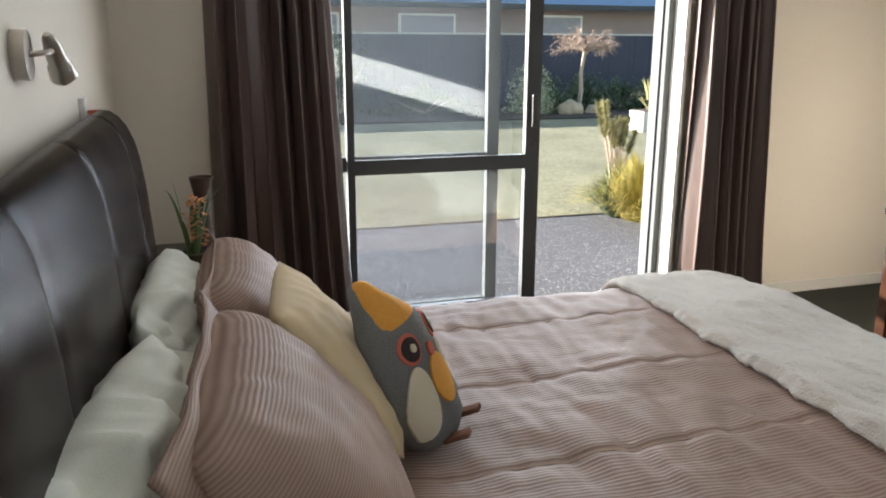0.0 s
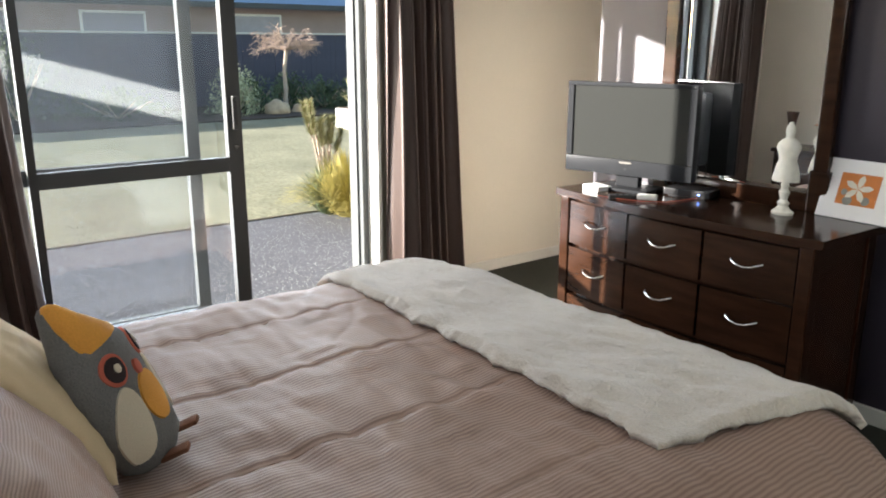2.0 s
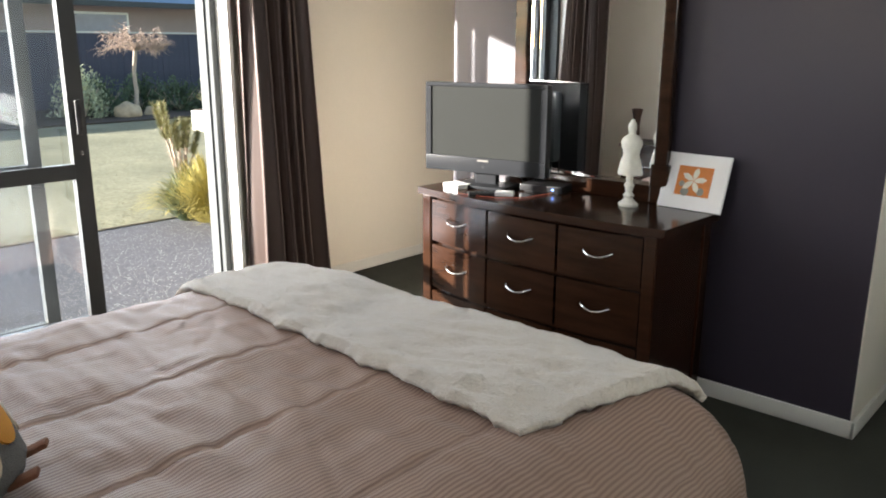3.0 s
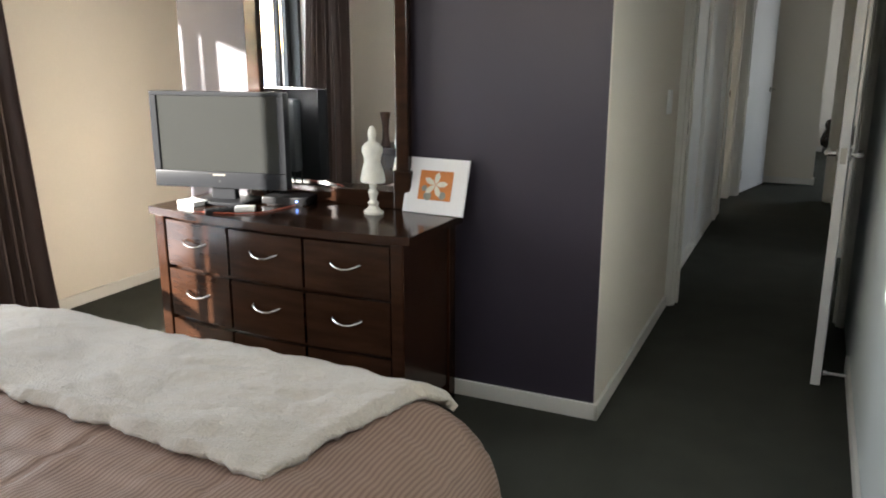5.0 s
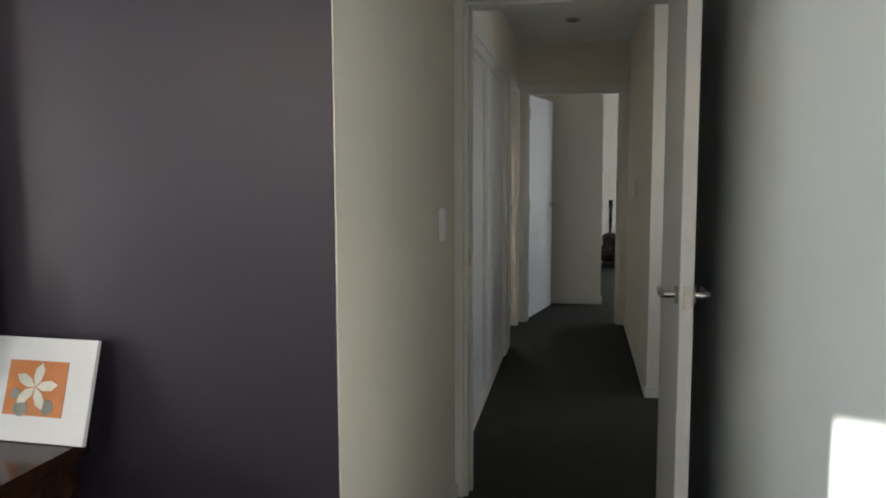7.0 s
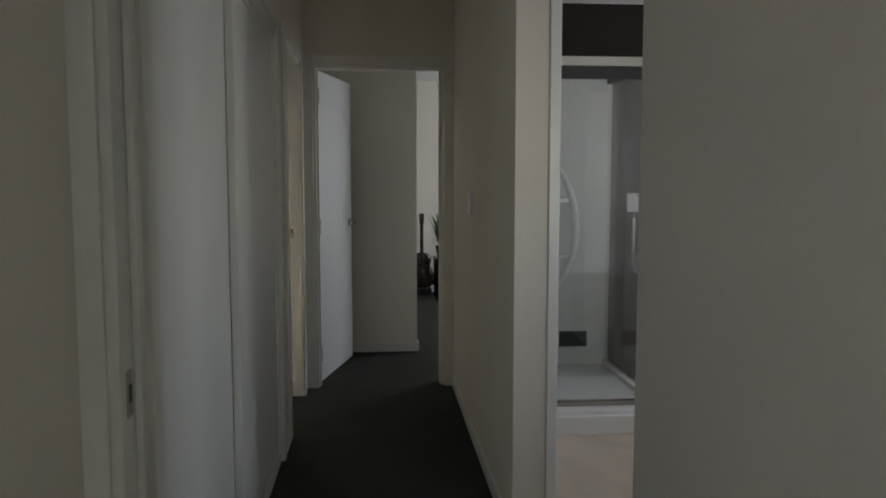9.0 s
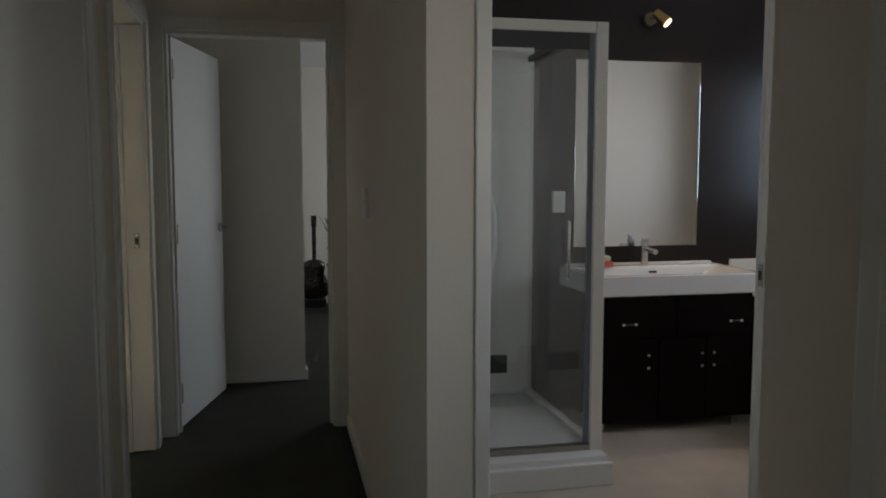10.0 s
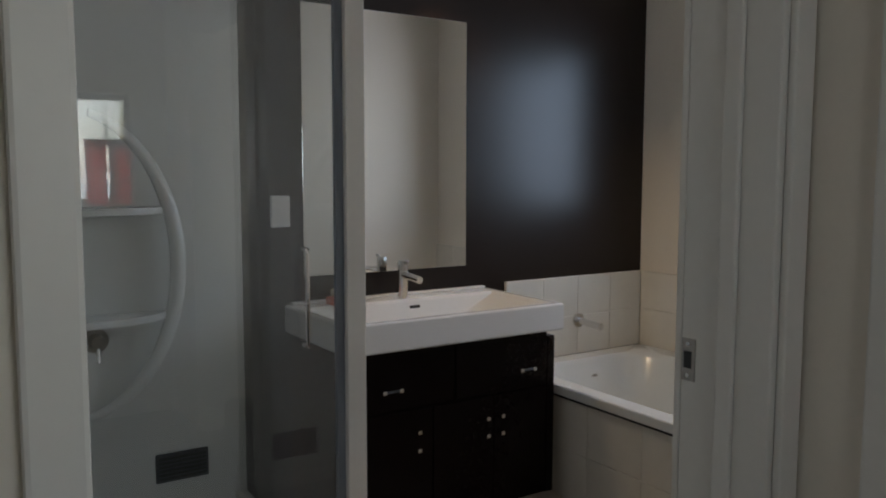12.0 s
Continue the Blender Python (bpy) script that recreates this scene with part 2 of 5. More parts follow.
LAWN = mat("winter_lawn", (0.225, 0.22, 0.15), 0.95, scale=24, vary=0.5, bump=1.0, big=0.9, bigvary=0.22, spec=0.1)
GRAVEL = flecked(mat("grey_exposed_aggregate", (0.068, 0.071, 0.084), 0.9, scale=60, vary=0.98, bump=1.0, big=1.5, bigvary=0.08), 46, 0.25, (0.34, 0.34, 0.34))
EDGE = mat("weathered_edging", (0.16, 0.145, 0.11), 0.9, scale=40, vary=0.4, bump=0.4)
MULCH = mat("dark_bark_mulch", (0.05, 0.035, 0.025), 0.95, scale=40, vary=0.6, bump=1.0)
FENCE = mat("dark_stained_fence", (0.050, 0.054, 0.082), 0.75, scale=40, vary=0.3, bump=0.3, bigvary=0.12)
BRICK = mat("brown_brick", (0.34, 0.255, 0.225), 0.85, scale=30, vary=0.25, bump=0.3)
ROOF = mat("blue_grey_roof", (0.18, 0.26, 0.38), 0.6, scale=20, vary=0.2, bump=0.2)
ROCKM = mat("tan_boulder", (0.42, 0.33, 0.22), 0.9, scale=9, vary=0.4, bump=0.8)
BARK = mat("pale_bark", (0.42, 0.35, 0.28), 0.9, scale=40, vary=0.35, bump=0.6)
TWIG = mat("tan_twigs", (0.34, 0.26, 0.21), 0.9, scale=40, vary=0.3, bump=0.2)
CONCRETE = mat("pale_concrete", (0.55, 0.54, 0.50), 0.85, scale=30, vary=0.15, bump=0.3)
GUITAR = mat("dark_guitar_lacquer", (0.03, 0.018, 0.012), 0.25, scale=30, vary=0.3, bump=0.02, coat=0.4)


# ---- mesh helpers ----
def box(bm, x0, y0, z0, x1, y1, z1, bevel=0.0, m=None):
    v = bmesh.ops.create_cube(bm, size=1, matrix=(m or Matrix()) @ Matrix.LocRotScale(((x0 + x1) / 2, (y0 + y1) / 2, (z0 + z1) / 2), None, (abs(x1 - x0), abs(y1 - y0), abs(z1 - z0))))["verts"]
    if bevel:
        e = list({e for k in v for e in k.link_edges})
        bmesh.ops.bevel(bm, geom=e, offset=bevel, segments=2, profile=0.6, affect="EDGES")
    return bm


def boxes(*rows, bevel=0.0):
    bm = bmesh.new()
    for r in rows:
        box(bm, *r, bevel=bevel)
    return bm


def tube(bm, a, b, r0, r1=None, seg=14, caps=True):
    a, b = Vector(a), Vector(b)
    d = b - a
    m = Matrix.Translation((a + b) / 2) @ d.to_track_quat("Z", "Y").to_matrix().to_4x4()
    bmesh.ops.create_cone(bm, cap_ends=caps, segments=seg, radius1=r0, radius2=r0 if r1 is None else r1, depth=d.length, matrix=m)
    return bm


def lathe(bm, rows, seg=24, m=None, sx=1.0, sy=1.0):
    """Rings of (radius, height), closed at both ends."""
    m = m or Matrix()
    rings = []
    for r, z in rows:
        rings.append([bm.verts.new(m @ Vector((r * sx * math.cos(2 * math.pi * i / seg), r * sy * math.sin(2 * math.pi * i / seg), z))) for i in range(seg)])
    for p, q in zip(rings, rings[1:]):
        for i in range(seg):
            bm.faces.new((p[i], p[(i + 1) % seg], q[(i + 1) % seg], q[i]))
    bm.faces.new(list(reversed(rings[0])))
    bm.faces.new(rings[-1])
    return bm


def sweep(bm, pts, r, seg=8):
    """A round bar along points."""
    pts = [Vector(p) for p in pts]
    rings = []
    for i, p in enumerate(pts):
        d = (pts[min(i + 1, len(pts) - 1)] - pts[max(i - 1, 0)]).normalized()
        q = d.to_track_quat("Z", "Y")
        rr = r[i] if isinstance(r, (list, tuple)) else r
        rings.append([bm.verts.new(p + q @ Vector((rr * math.cos(2 * math.pi * k / seg), rr * math.sin(2 * math.pi * k / seg), 0))) for k in range(seg)])
    for p, q in zip(rings, rings[1:]):
        for i in range(seg):
            bm.faces.new((p[i], p[(i + 1) % seg], q[(i + 1) % seg], q[i]))
    bm.faces.new(list(reversed(rings[0])))
    bm.faces.new(rings[-1])
    return bm


def grid(fn, nu, nv, uvs=True):
    """A sheet from fn(u, v) with u and v from 0 to 1; fn gives a place and, if wanted, its cloth coordinates."""
    bm = bmesh.new()
    layer = bm.loops.layers.uv.new("cloth")
    vs, uv = [], {}
    for j in range(nv + 1):
        for i in range(nu + 1):
            p, c = fn(i / nu, j / nv)
            v = bm.verts.new(p)
            uv[v] = c
            vs.append(v)
    for j in range(nv):
        for i in range(nu):
            k = j * (nu + 1) + i
            f = bm.faces.new((vs[k], vs[k + 1], vs[k + nu + 2], vs[k + nu + 1]))
            for lp in f.loops:
                lp[layer].uv = uv[lp.vert]
    return bm


def link(name, bm, material, parent=None, label="", smooth=False, m=None):
    bmesh.ops.recalc_face_normals(bm, faces=bm.faces)
    me = bpy.data.meshes.new(name)
    bm.to_mesh(me)
    bm.free()
    me.materials.append(material)
    if smooth:
        me.polygons.foreach_set("use_smooth", [True] * len(me.polygons))
        if smooth != "all":
            me.set_sharp_from_angle(angle=radians(40))
    ob = new(name, me)
    if m is not None:
        ob.matrix_world = m
    if parent is not None:
        ob.parent = parent
    if label:
        ob["label"] = label
    return ob


def part(name, bm, material, parent, label="", smooth=False):
    return link(name, bm, material, parent, label, smooth)


def thing(name, label, category, group="", m=None):
    ob = new(name)
    ob.empty_display_size = 0.1
    if m is not None:
        ob.matrix_world = m
    return tagged(ob, label, category, group)


def structure(name, bm, material, label, category="wall", smooth=False):
    return tagged(link(name, bm, material, smooth=smooth), label, category, kind="structure")


def ns(x, y, z=0.0, f=1.0):
    return noise.noise(Vector((x * f, y * f, z * f)))


# ---- structure ----
H = 2.4
structure("floor", boxes((-0.85, -0.44, -0.10, 6.0, 3.80, 0.0), (6.0, -0.32, -0.10, 12.2, 1.6, 0.0), (8.1, -2.7, -0.10, 12.2, -0.32, 0.0), (4.44, -3.5, -0.10, 6.0, -0.44, 0.0)), CARPET, "dark charcoal looped carpet through bedroom and hallway", "floor")
structure("floor_bathroom", boxes((6.0, -3.5, -0.10, 8.1, -0.32, 0.002)), MARBLE, "pale grey marbled vinyl bathroom floor", "floor")
structure("ceiling", boxes((-0.85, -0.44, H, 12.2, 3.80, H + 0.1), (4.3, -3.5, H, 12.2, -0.44, H + 0.1)), WHITE, "flat white painted ceiling", "ceiling")
structure("wall_head", boxes((-0.85, -0.44, 0, -0.69, 0.93, H), (-0.85, 2.47, 0, -0.69, 3.80, H), (-0.85, 0.93, 0, -0.69, 2.47, 1.55), (-0.85, 0.93, 1.87, -0.69, 2.47, H)), CREAM, "cream painted wall behind the bed head")
structure("wall_window", boxes((-0.69, 3.65, 0, 0.05, 3.80, H), (1.97, 3.65, 0, 4.2, 3.80, H), (0.05, 3.65, 2.06, 1.97, 3.80, H)), CREAM, "cream painted wall round the sliding glass door")
structure("wall_purple", boxes((2.62, 0.637, 0, 2.72, 2.60, H)), PURPLE, "dark aubergine painted feature wall behind the dresser")
structure("wall_recess", boxes((2.722, 2.50, 0, 4.1, 2.598, H)), CREAM, "cream painted recess wall")
structure("wall_recess_end", boxes((4.1, 2.50, 0, 4.2, 3.65, H)), LAVENDER, "lavender grey wall at the recess end")
structure("wall_alcove", boxes((2.6225, 0.632, 0, 4.2, 0.636, H), (2.722, 0.636, 0, 4.2, 0.73, H)), CREAM, "cream painted wall leading to the bedroom door")
structure("wall_south", boxes((-0.69, -0.44, 0, 4.32, -0.29, H)), PALEGREY, "pale grey painted wall beside the open bedroom door")
structure("wall_bedroom_door", boxes((4.2, 0.60, 0, 4.32, 0.76, H), (4.2, -0.29, 2.01, 4.32, 0.60, H)), CREAM, "cream painted wall over the bedroom door")
structure("wall_hall_left", boxes((4.32, 0.66, 2.0, 7.97, 0.76, H), (4.32, 0.66, 0, 4.62, 0.76, 2.0), (6.72, 0.66, 0, 7.03, 0.86, 2.0), (7.80, 0.66, 0, 7.97, 0.86, 2.0)), CREAM, "cream painted hallway wall with a wardrobe opening")
structure("wall_hall_right", boxes((5.78, -0.37, 0, 7.97, -0.27, H)), CREAM, "cream painted hallway wall")
structure("wall_lobby", boxes((4.32, -1.55, 0, 4.44, -1.26, H), (4.32, -0.54, 0, 4.44, -0.27, H), (4.32, -1.26, 0, 4.44, -0.54, 1.12), (4.32, -1.26, 1.72, 4.44, -0.54, H)), CREAM, "cream painted lobby wall with a window")
structure("wall_lobby_south", boxes((4.44, -1.55, 0, 4.93, -1.44, H), (5.76, -1.55, 0, 5.935, -1.44, H), (4.93, -1.55, 2.0, 5.76, -1.44, H)), CREAM, "cream painted lobby wall with a doorway")
# Unseen room; the gap in its end wall only serves the added fill lamp.
structure("wall_side_room", boxes((4.44, -3.5, 0, 4.7, -3.4, H), (5.7, -3.5, 0, 5.935, -3.4, H), (4.7, -3.5, 0, 5.7, -3.4, 0.9), (4.7, -3.5, 2.0, 5.7, -3.4, H), (4.32, -3.5, 0, 4.44, -1.55, H)), CREAM, "cream painted walls of an unseen side room round a fill lamp")
structure("wall_bathroom_door", boxes((5.78, -0.41, 0, 6.02, -0.37, H), (5.935, -3.5, 0, 6.10, -1.395, H), (5.935, -1.395, 2.0, 6.02, -0.41, H)), CREAM, "cream painted wall with the bathroom doorway")
structure("wall_vanity", boxes((8.0, -3.49, 0, 8.1, -1.27, H), (8.0, -1.27, 2.02, 8.1, -0.37, H)), COCOA, "satin dark cocoa painted bathroom wall")
structure("wall_bathroom_side", boxes((6.02, -3.49, 0, 6.62, -3.315, H), (7.52, -3.49, 0, 8.0, -3.315, H), (6.62, -3.49, 0, 7.52, -3.315, 1.1), (6.62, -3.49, 2.0, 7.52, -3.315, H)), CREAM, "cream painted bathroom wall with a frosted window")
structure("wall_shower", boxes((7.98, -1.27, 0, 8.1, -0.37, 2.02), (6.6, -0.386, 0.0, 7.98, -0.372, 2.02)), ACRYL, "glossy white acrylic shower lining")
structure("wall_hall_end", boxes((7.97, 0.60, 0, 8.07, 0.80, H), (7.97, -0.37, 0, 8.07, -0.21, H), (7.97, -0.21, 2.0, 8.07, 0.60, H)), CREAM, "cream painted wall at the end of the hallway")
structure("wall_far_room", boxes((8.98, -0.085, 0, 9.08, 1.5, H), (8.07, 0.80, 0, 8.98, 0.90, H), (12.1, -2.7, 0, 12.2, 1.6, H), (9.08, 1.5, 0, 12.1, 1.6, H), (8.1, -2.7, 0, 9.6, -2.6, H), (11.2, -2.7, 0, 12.1, -2.6, H), (9.6, -2.7, 0, 11.2, -2.6, 0.8), (9.6, -2.7, 2.0, 11.2, -2.6, H)), CREAM, "cream painted walls of the room beyond")
structure("wall_lobby_end", boxes((4.1, 0.76, 0, 6.72, 1.45, 0.02), (4.2, 1.40, 0, 8.07, 1.5, H)), CREAM, "back wall of the wardrobe and side rooms")

# skirting boards
for x0, y0, x1, y1 in ((2.606, 0.616, 2.62, 2.60), (2.606, 0.616, 4.17, 0.63), (-0.69, 3.636, 0.02, 3.65), (2.0, 3.636, 4.1, 3.65), (-0.69, -0.29, 3.6, -0.276), (-0.69, -0.276, -0.676, 3.636),
                       (5.78, -0.27, 7.93, -0.256), (5.766, -0.386, 5.78, -0.256), (6.78, 0.646, 6.95, 0.66), (8.966, -0.099, 8.98, 0.8), (4.44, -1.43, 4.454, -0.30), (8.98, -0.099, 9.08, -0.085), (12.086, -2.6, 12.1, 1.5)):
    structure("baseboard", boxes((x0, y0, 0.0, x1, y1, 0.068), bevel=0.004), TRIM, "low white gloss skirting board", "baseboard")


def door_frame(name, rows, label):
    return structure(name, boxes(*rows, bevel=0.004), TRIM, label, "door frame")


# door linings and architraves: (opening along y, or along x)
def frame_y(x0, x1, y0, y1, top, label, w=0.062, proud=0.014, wr=0.062):
    rows = []
    rows += [(x0 - proud, y1 - 0.004, 0, x0, y1 + w, top + w), (x0 - proud, y0 - wr, 0, x0, y0 + 0.004, top + w), (x0 - proud, y0 + 0.004, top - 0.004, x0, y1 - 0.004, top + w)]
    rows += [(x1, y1 - 0.004, 0, x1 + proud, y1 + w, top + w)] + ([(x1, y0 - wr, 0, x1 + proud, y0 + 0.004, top + w)] if wr > 0.05 else []) + [(x1, y0 + 0.004, top - 0.004, x1 + proud, y1 - 0.004, top + w)]
    rows += [(x0, y1 - 0.02, 0, x1, y1, top), (x0, y0, 0, x1, y0 + 0.02, top), (x0, y0 + 0.02, top - 0.02, x1, y1 - 0.02, top)]
    xm = (x0 + x1) / 2
    rows += [(xm, y1 - 0.032, 0, xm + 0.03, y1 - 0.02, top - 0.02), (xm, y0 + 0.02, 0, xm + 0.03, y0 + 0.032, top - 0.02)]
    return door_frame("door_frame", rows, label)


def frame_x(y0, y1, x0, x1, top, label, w=0.062, proud=0.014):
    rows = []
    for ya, yb in ((y0 - proud, y0), (y1, y1 + proud)):
        rows += [(x0 - w, ya, 0, x0 + 0.004, yb, top + w), (x1 - 0.004, ya, 0, x1 + w, yb, top + w), (x0 + 0.004, ya, top - 0.004, x1 - 0.004, yb, top + w)]
    rows += [(x0, y0, 0, x0 + 0.02, y1, top), (x1 - 0.02, y0, 0, x1, y1, top), (x0 + 0.02, y0, top - 0.02, x1 - 0.02, y1, top)]
    ym = (y0 + y1) / 2
    rows += [(x1 - 0.032, ym, 0, x1 - 0.02, ym + 0.03, top - 0.02), (x0 + 0.02, ym, 0, x0 + 0.032, ym + 0.03, top - 0.02)]
    return door_frame("door_frame", rows, label)


frame_y(4.2, 4.32, -0.268, 0.60, 2.01, "white painted frame of the bedroom doorway", wr=0.018)
frame_y(7.97, 8.07, -0.21, 0.60, 2.0, "white painted frame of the doorway at the hall end")
door_frame("door_frame", [(5.766, -0.427, 0, 5.78, -0.388, 2.06), (5.78, -0.427, 0, 6.02, -0.41, 2.0), (5.91, -0.439, 0, 5.94, -0.427, 1.98), (6.02, -0.424, 0, 6.034, -0.374, 2.06),
                          (5.921, -1.436, 0, 5.935, -1.391, 2.06), (5.935, -1.395, 0, 6.10, -1.377, 2.0), (5.995, -1.377, 0, 6.025, -1.366, 1.98), (6.1, -1.457, 0, 6.114, -1.377, 2.06),
                          (5.935, -1.377, 1.98, 6.02, -0.427, 2.0), (5.921, -1.391, 1.996, 5.935, -0.427, 2.06)], "white painted frame of the bathroom doorway")
frame_x(-1.55, -1.44, 4.93, 5.76, 2.0, "white painted frame of the lobby doorway")
frame_x(0.66, 0.86, 7.03, 7.80, 2.0, "white painted frame of a hallway door")


def strike(x, y, z, axis, label="satin nickel latch plate with a dark keep"):
    t = thing("strike_plate", label, "latch plate", "door latch plates")
    if axis == "y":
        part("plate", boxes((x - 0.013, y - 0.0015, z - 0.035, x + 0.013, y + 0.0015, z + 0.035), bevel=0.001), NICKEL, t)
        part("keep", boxes((x - 0.007, y - 0.002, z - 0.014, x + 0.008, y + 0.0025, z + 0.014)), BLACKP, t)
        for s in (-1, 1):
            part("screw", tube(bmesh.new(), (x, y - 0.003, z + s * 0.026), (x, y + 0.003, z + s * 0.026), 0.004), CHROME, t)
    else:
        part("plate", boxes((x - 0.0015, y - 0.013, z - 0.035, x + 0.0015, y + 0.013, z + 0.035), bevel=0.001), NICKEL, t)
        part("keep", boxes((x - 0.0025, y - 0.007, z - 0.014, x + 0.002, y + 0.008, z + 0.014)), BLACKP, t)
        for s in (-1, 1):
            part("screw", tube(bmesh.new(), (x - 0.003, y, z + s * 0.026), (x + 0.003, y, z + s * 0.026), 0.004), CHROME, t)


strike(4.235, 0.5795, 1.0, "y")
strike(6.083, -1.3755, 0.99, "y")
strike(5.7395, -1.475, 1.0, "x")
strike(7.7785, 0.715, 1.0, "x")


def flush_door(name, hinge, swing, length, height, label, handles=True, hinges=()):
    """A door leaf of 38 mm; hinge (x, y), swing in degrees from +x."""
    t = thing(name, label, "door", m=pose(hinge[0], hinge[1], 0, 0, 0, swing))
    part("leaf", boxes((0.004, -0.019, 0.012, length, 0.019, height), bevel=0.002), DOORW, t)
    if handles:
        part("latch_plate", boxes((length - 0.0005, -0.011, 0.968, length + 0.0015, 0.011, 1.032), bevel=0.0005), NICKEL, t)
        for s in (-1, 1):
            h = part("lever_handle", tube(bmesh.new(), (length - 0.06, s * 0.0195, 1.0), (length - 0.06, s * 0.028, 1.0), 0.026, seg=24), NICKEL, t, "satin nickel lever handle", True)
            part("lever", sweep(bmesh.new(), [(length - 0.06, s * 0.027, 1.0), (length - 0.06, s * 0.055, 1.0), (length - 0.068, s * 0.063, 1.0), (length - 0.085, s * 0.065, 1.0), (length - 0.175, s * 0.062, 0.999)], 0.0105, 10), CHROME, h, "", True)
    for z in hinges:
        hg = part("hinge", boxes((-0.006, 0.019, z - 0.045, 0.03, 0.0215, z + 0.045), bevel=0.0005), NICKEL, t, "satin nickel butt hinge")
        part("knuckle", tube(bmesh.new(), (-0.002, 0.022, z - 0.047), (-0.002, 0.022, z + 0.047), 0.006), NICKEL, hg, "", True)
    return t


flush_door("bedroom_door", (4.19, -0.195), 177.4, 0.872, 1.985, "white painted flush bedroom door standing open against the wall", hinges=(0.2, 1.0, 1.8))
far_door = flush_door("hall_end_door", (8.085, 0.592), -13.5, 0.755, 1.985, "white painted flush door standing ajar at the hall end", hinges=())
for z in (0.19, 1.01, 1.825):
    hg = part("hinge", boxes((-0.016, -0.030, z - 0.05, -0.004, 0.010, z + 0.05), bevel=0.0005), NICKEL, far_door, "satin nickel butt hinge")
    part("knuckle", tube(bmesh.new(), (-0.008, -0.024, z - 0.05), (-0.008, -0.024, z + 0.05), 0.007), NICKEL, hg, "", True)
flush_door("hallway_door", (7.052, 0.88), 88, 0.72, 1.975, "white painted flush door standing open into a side room")
stop = thing("door_stop", "small white door stop fixed low on the wall", "door stop")
part("stem", tube(bmesh.new(), (3.42, -0.276, 0.035), (3.42, -0.20, 0.035), 0.006), WHITEP, stop)
part("bumper", tube(bmesh.new(), (3.42, -0.20, 0.035), (3.42, -0.185, 0.035), 0.010), WHITEP, stop)


# wardrobe sliding doors
wr = thing("sliding_wardrobe", "white two-panel sliding wardrobe doors in the hallway wall", "wardrobe")
for x0, x1, y in ((4.66, 5.70, 0.697), (5.66, 6.68, 0.675)):
    p = part("door_panel", boxes((x0 + 0.03, y - 0.004, 0.05, x1 - 0.03, y + 0.010, 1.93)), DOORW, wr, "flat white sliding panel")
    part("stile", boxes((x0, y - 0.012, 0.03, x0 + 0.03, y + 0.014, 1.95), bevel=0.003), TRIM, p)
    part("stile", boxes((x1 - 0.03, y - 0.012, 0.03, x1, y + 0.014, 1.95), bevel=0.003), TRIM, p)
    part("rail", boxes((x0 + 0.03, y - 0.010, 0.03, x1 - 0.03, y + 0.012, 0.05)), TRIM, p)
    part("rail", boxes((x0 + 0.03, y - 0.010, 1.93, x1 - 0.03, y + 0.012, 1.95)), TRIM, p)
part("top_track", boxes((4.66, 0.655, 1.95, 6.68, 0.74, 2.0), bevel=0.003), TRIM, wr)
part("bottom_track", boxes((4.66, 0.662, 0.0, 6.68, 0.735, 0.03), bevel=0.002), TRIM, wr)
for x0, x1 in ((4.60, 4.66), (6.68, 6.745)):
    part("jamb", boxes((x0, 0.645, 0, x1, 0.74, 2.0), bevel=0.003), TRIM, wr)
part("head_trim", boxes((4.60, 0.645, 2.0005, 6.745, 0.66, 2.055), bevel=0.003), TRIM, wr)


def switch(name, at, axis, label, category="light switch"):
    """A wall plate 0.072 by 0.116 m with one rocker, facing along axis."""
    t = thing(name, label, category, m=pose(*at, 0, 0, {"-y": 0, "+y": 180, "-x": -90, "+x": 90}[axis]))
    part("plate", boxes((-0.036, -0.017, -0.058, 0.036, 0, 0.058), bevel=0.004), WHITEP, t)
    part("rocker", boxes((-0.010, -0.021, -0.014, 0.010, -0.0165, 0.014), bevel=0.002), WHITEP, t)
    return t


switch("light_switch", (3.86, 0.633, 1.16), "-y", "white plastic light switch on the cream wall by the door")
switch("light_switch", (7.03, -0.27, 1.19), "+y", "white plastic light switch on the hallway wall")
switch("light_switch", (8.0, -1.42, 1.16), "-x", "white plastic switch plate on the dark bathroom wall")
sock = switch("wall_socket", (-0.69, 2.51, 1.19), "+x", "white wall socket with a small red plug above the headboard", "socket")
part("plug", boxes((0.002, -0.05, -0.02, 0.032, -0.0165, 0.02), bevel=0.004), FELTR, sock, "small red plug")
dl = thing("downlight", "small recessed round ceiling downlight with a chrome rim", "downlight")
part("rim", lathe(bmesh.new(), [(0.045, 2.386), (0.05, 2.388), (0.05, 2.3995), (0.045, 2.3995)]), NICKEL, dl, "", True)
part("lens", lathe(bmesh.new(), [(0.033, 2.384), (0.033, 2.386)]), GRILLE, dl)
dl.location = (6.86, 0.2, 0)

# ---- sliding glass door ----
sd = thing("sliding_door", "bronze aluminium sliding glass door standing half open", "sliding door")
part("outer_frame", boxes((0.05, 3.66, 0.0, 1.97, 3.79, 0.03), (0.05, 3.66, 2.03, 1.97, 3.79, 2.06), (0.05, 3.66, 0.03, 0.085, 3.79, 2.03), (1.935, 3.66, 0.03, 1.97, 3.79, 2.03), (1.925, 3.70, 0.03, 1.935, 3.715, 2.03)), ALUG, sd)


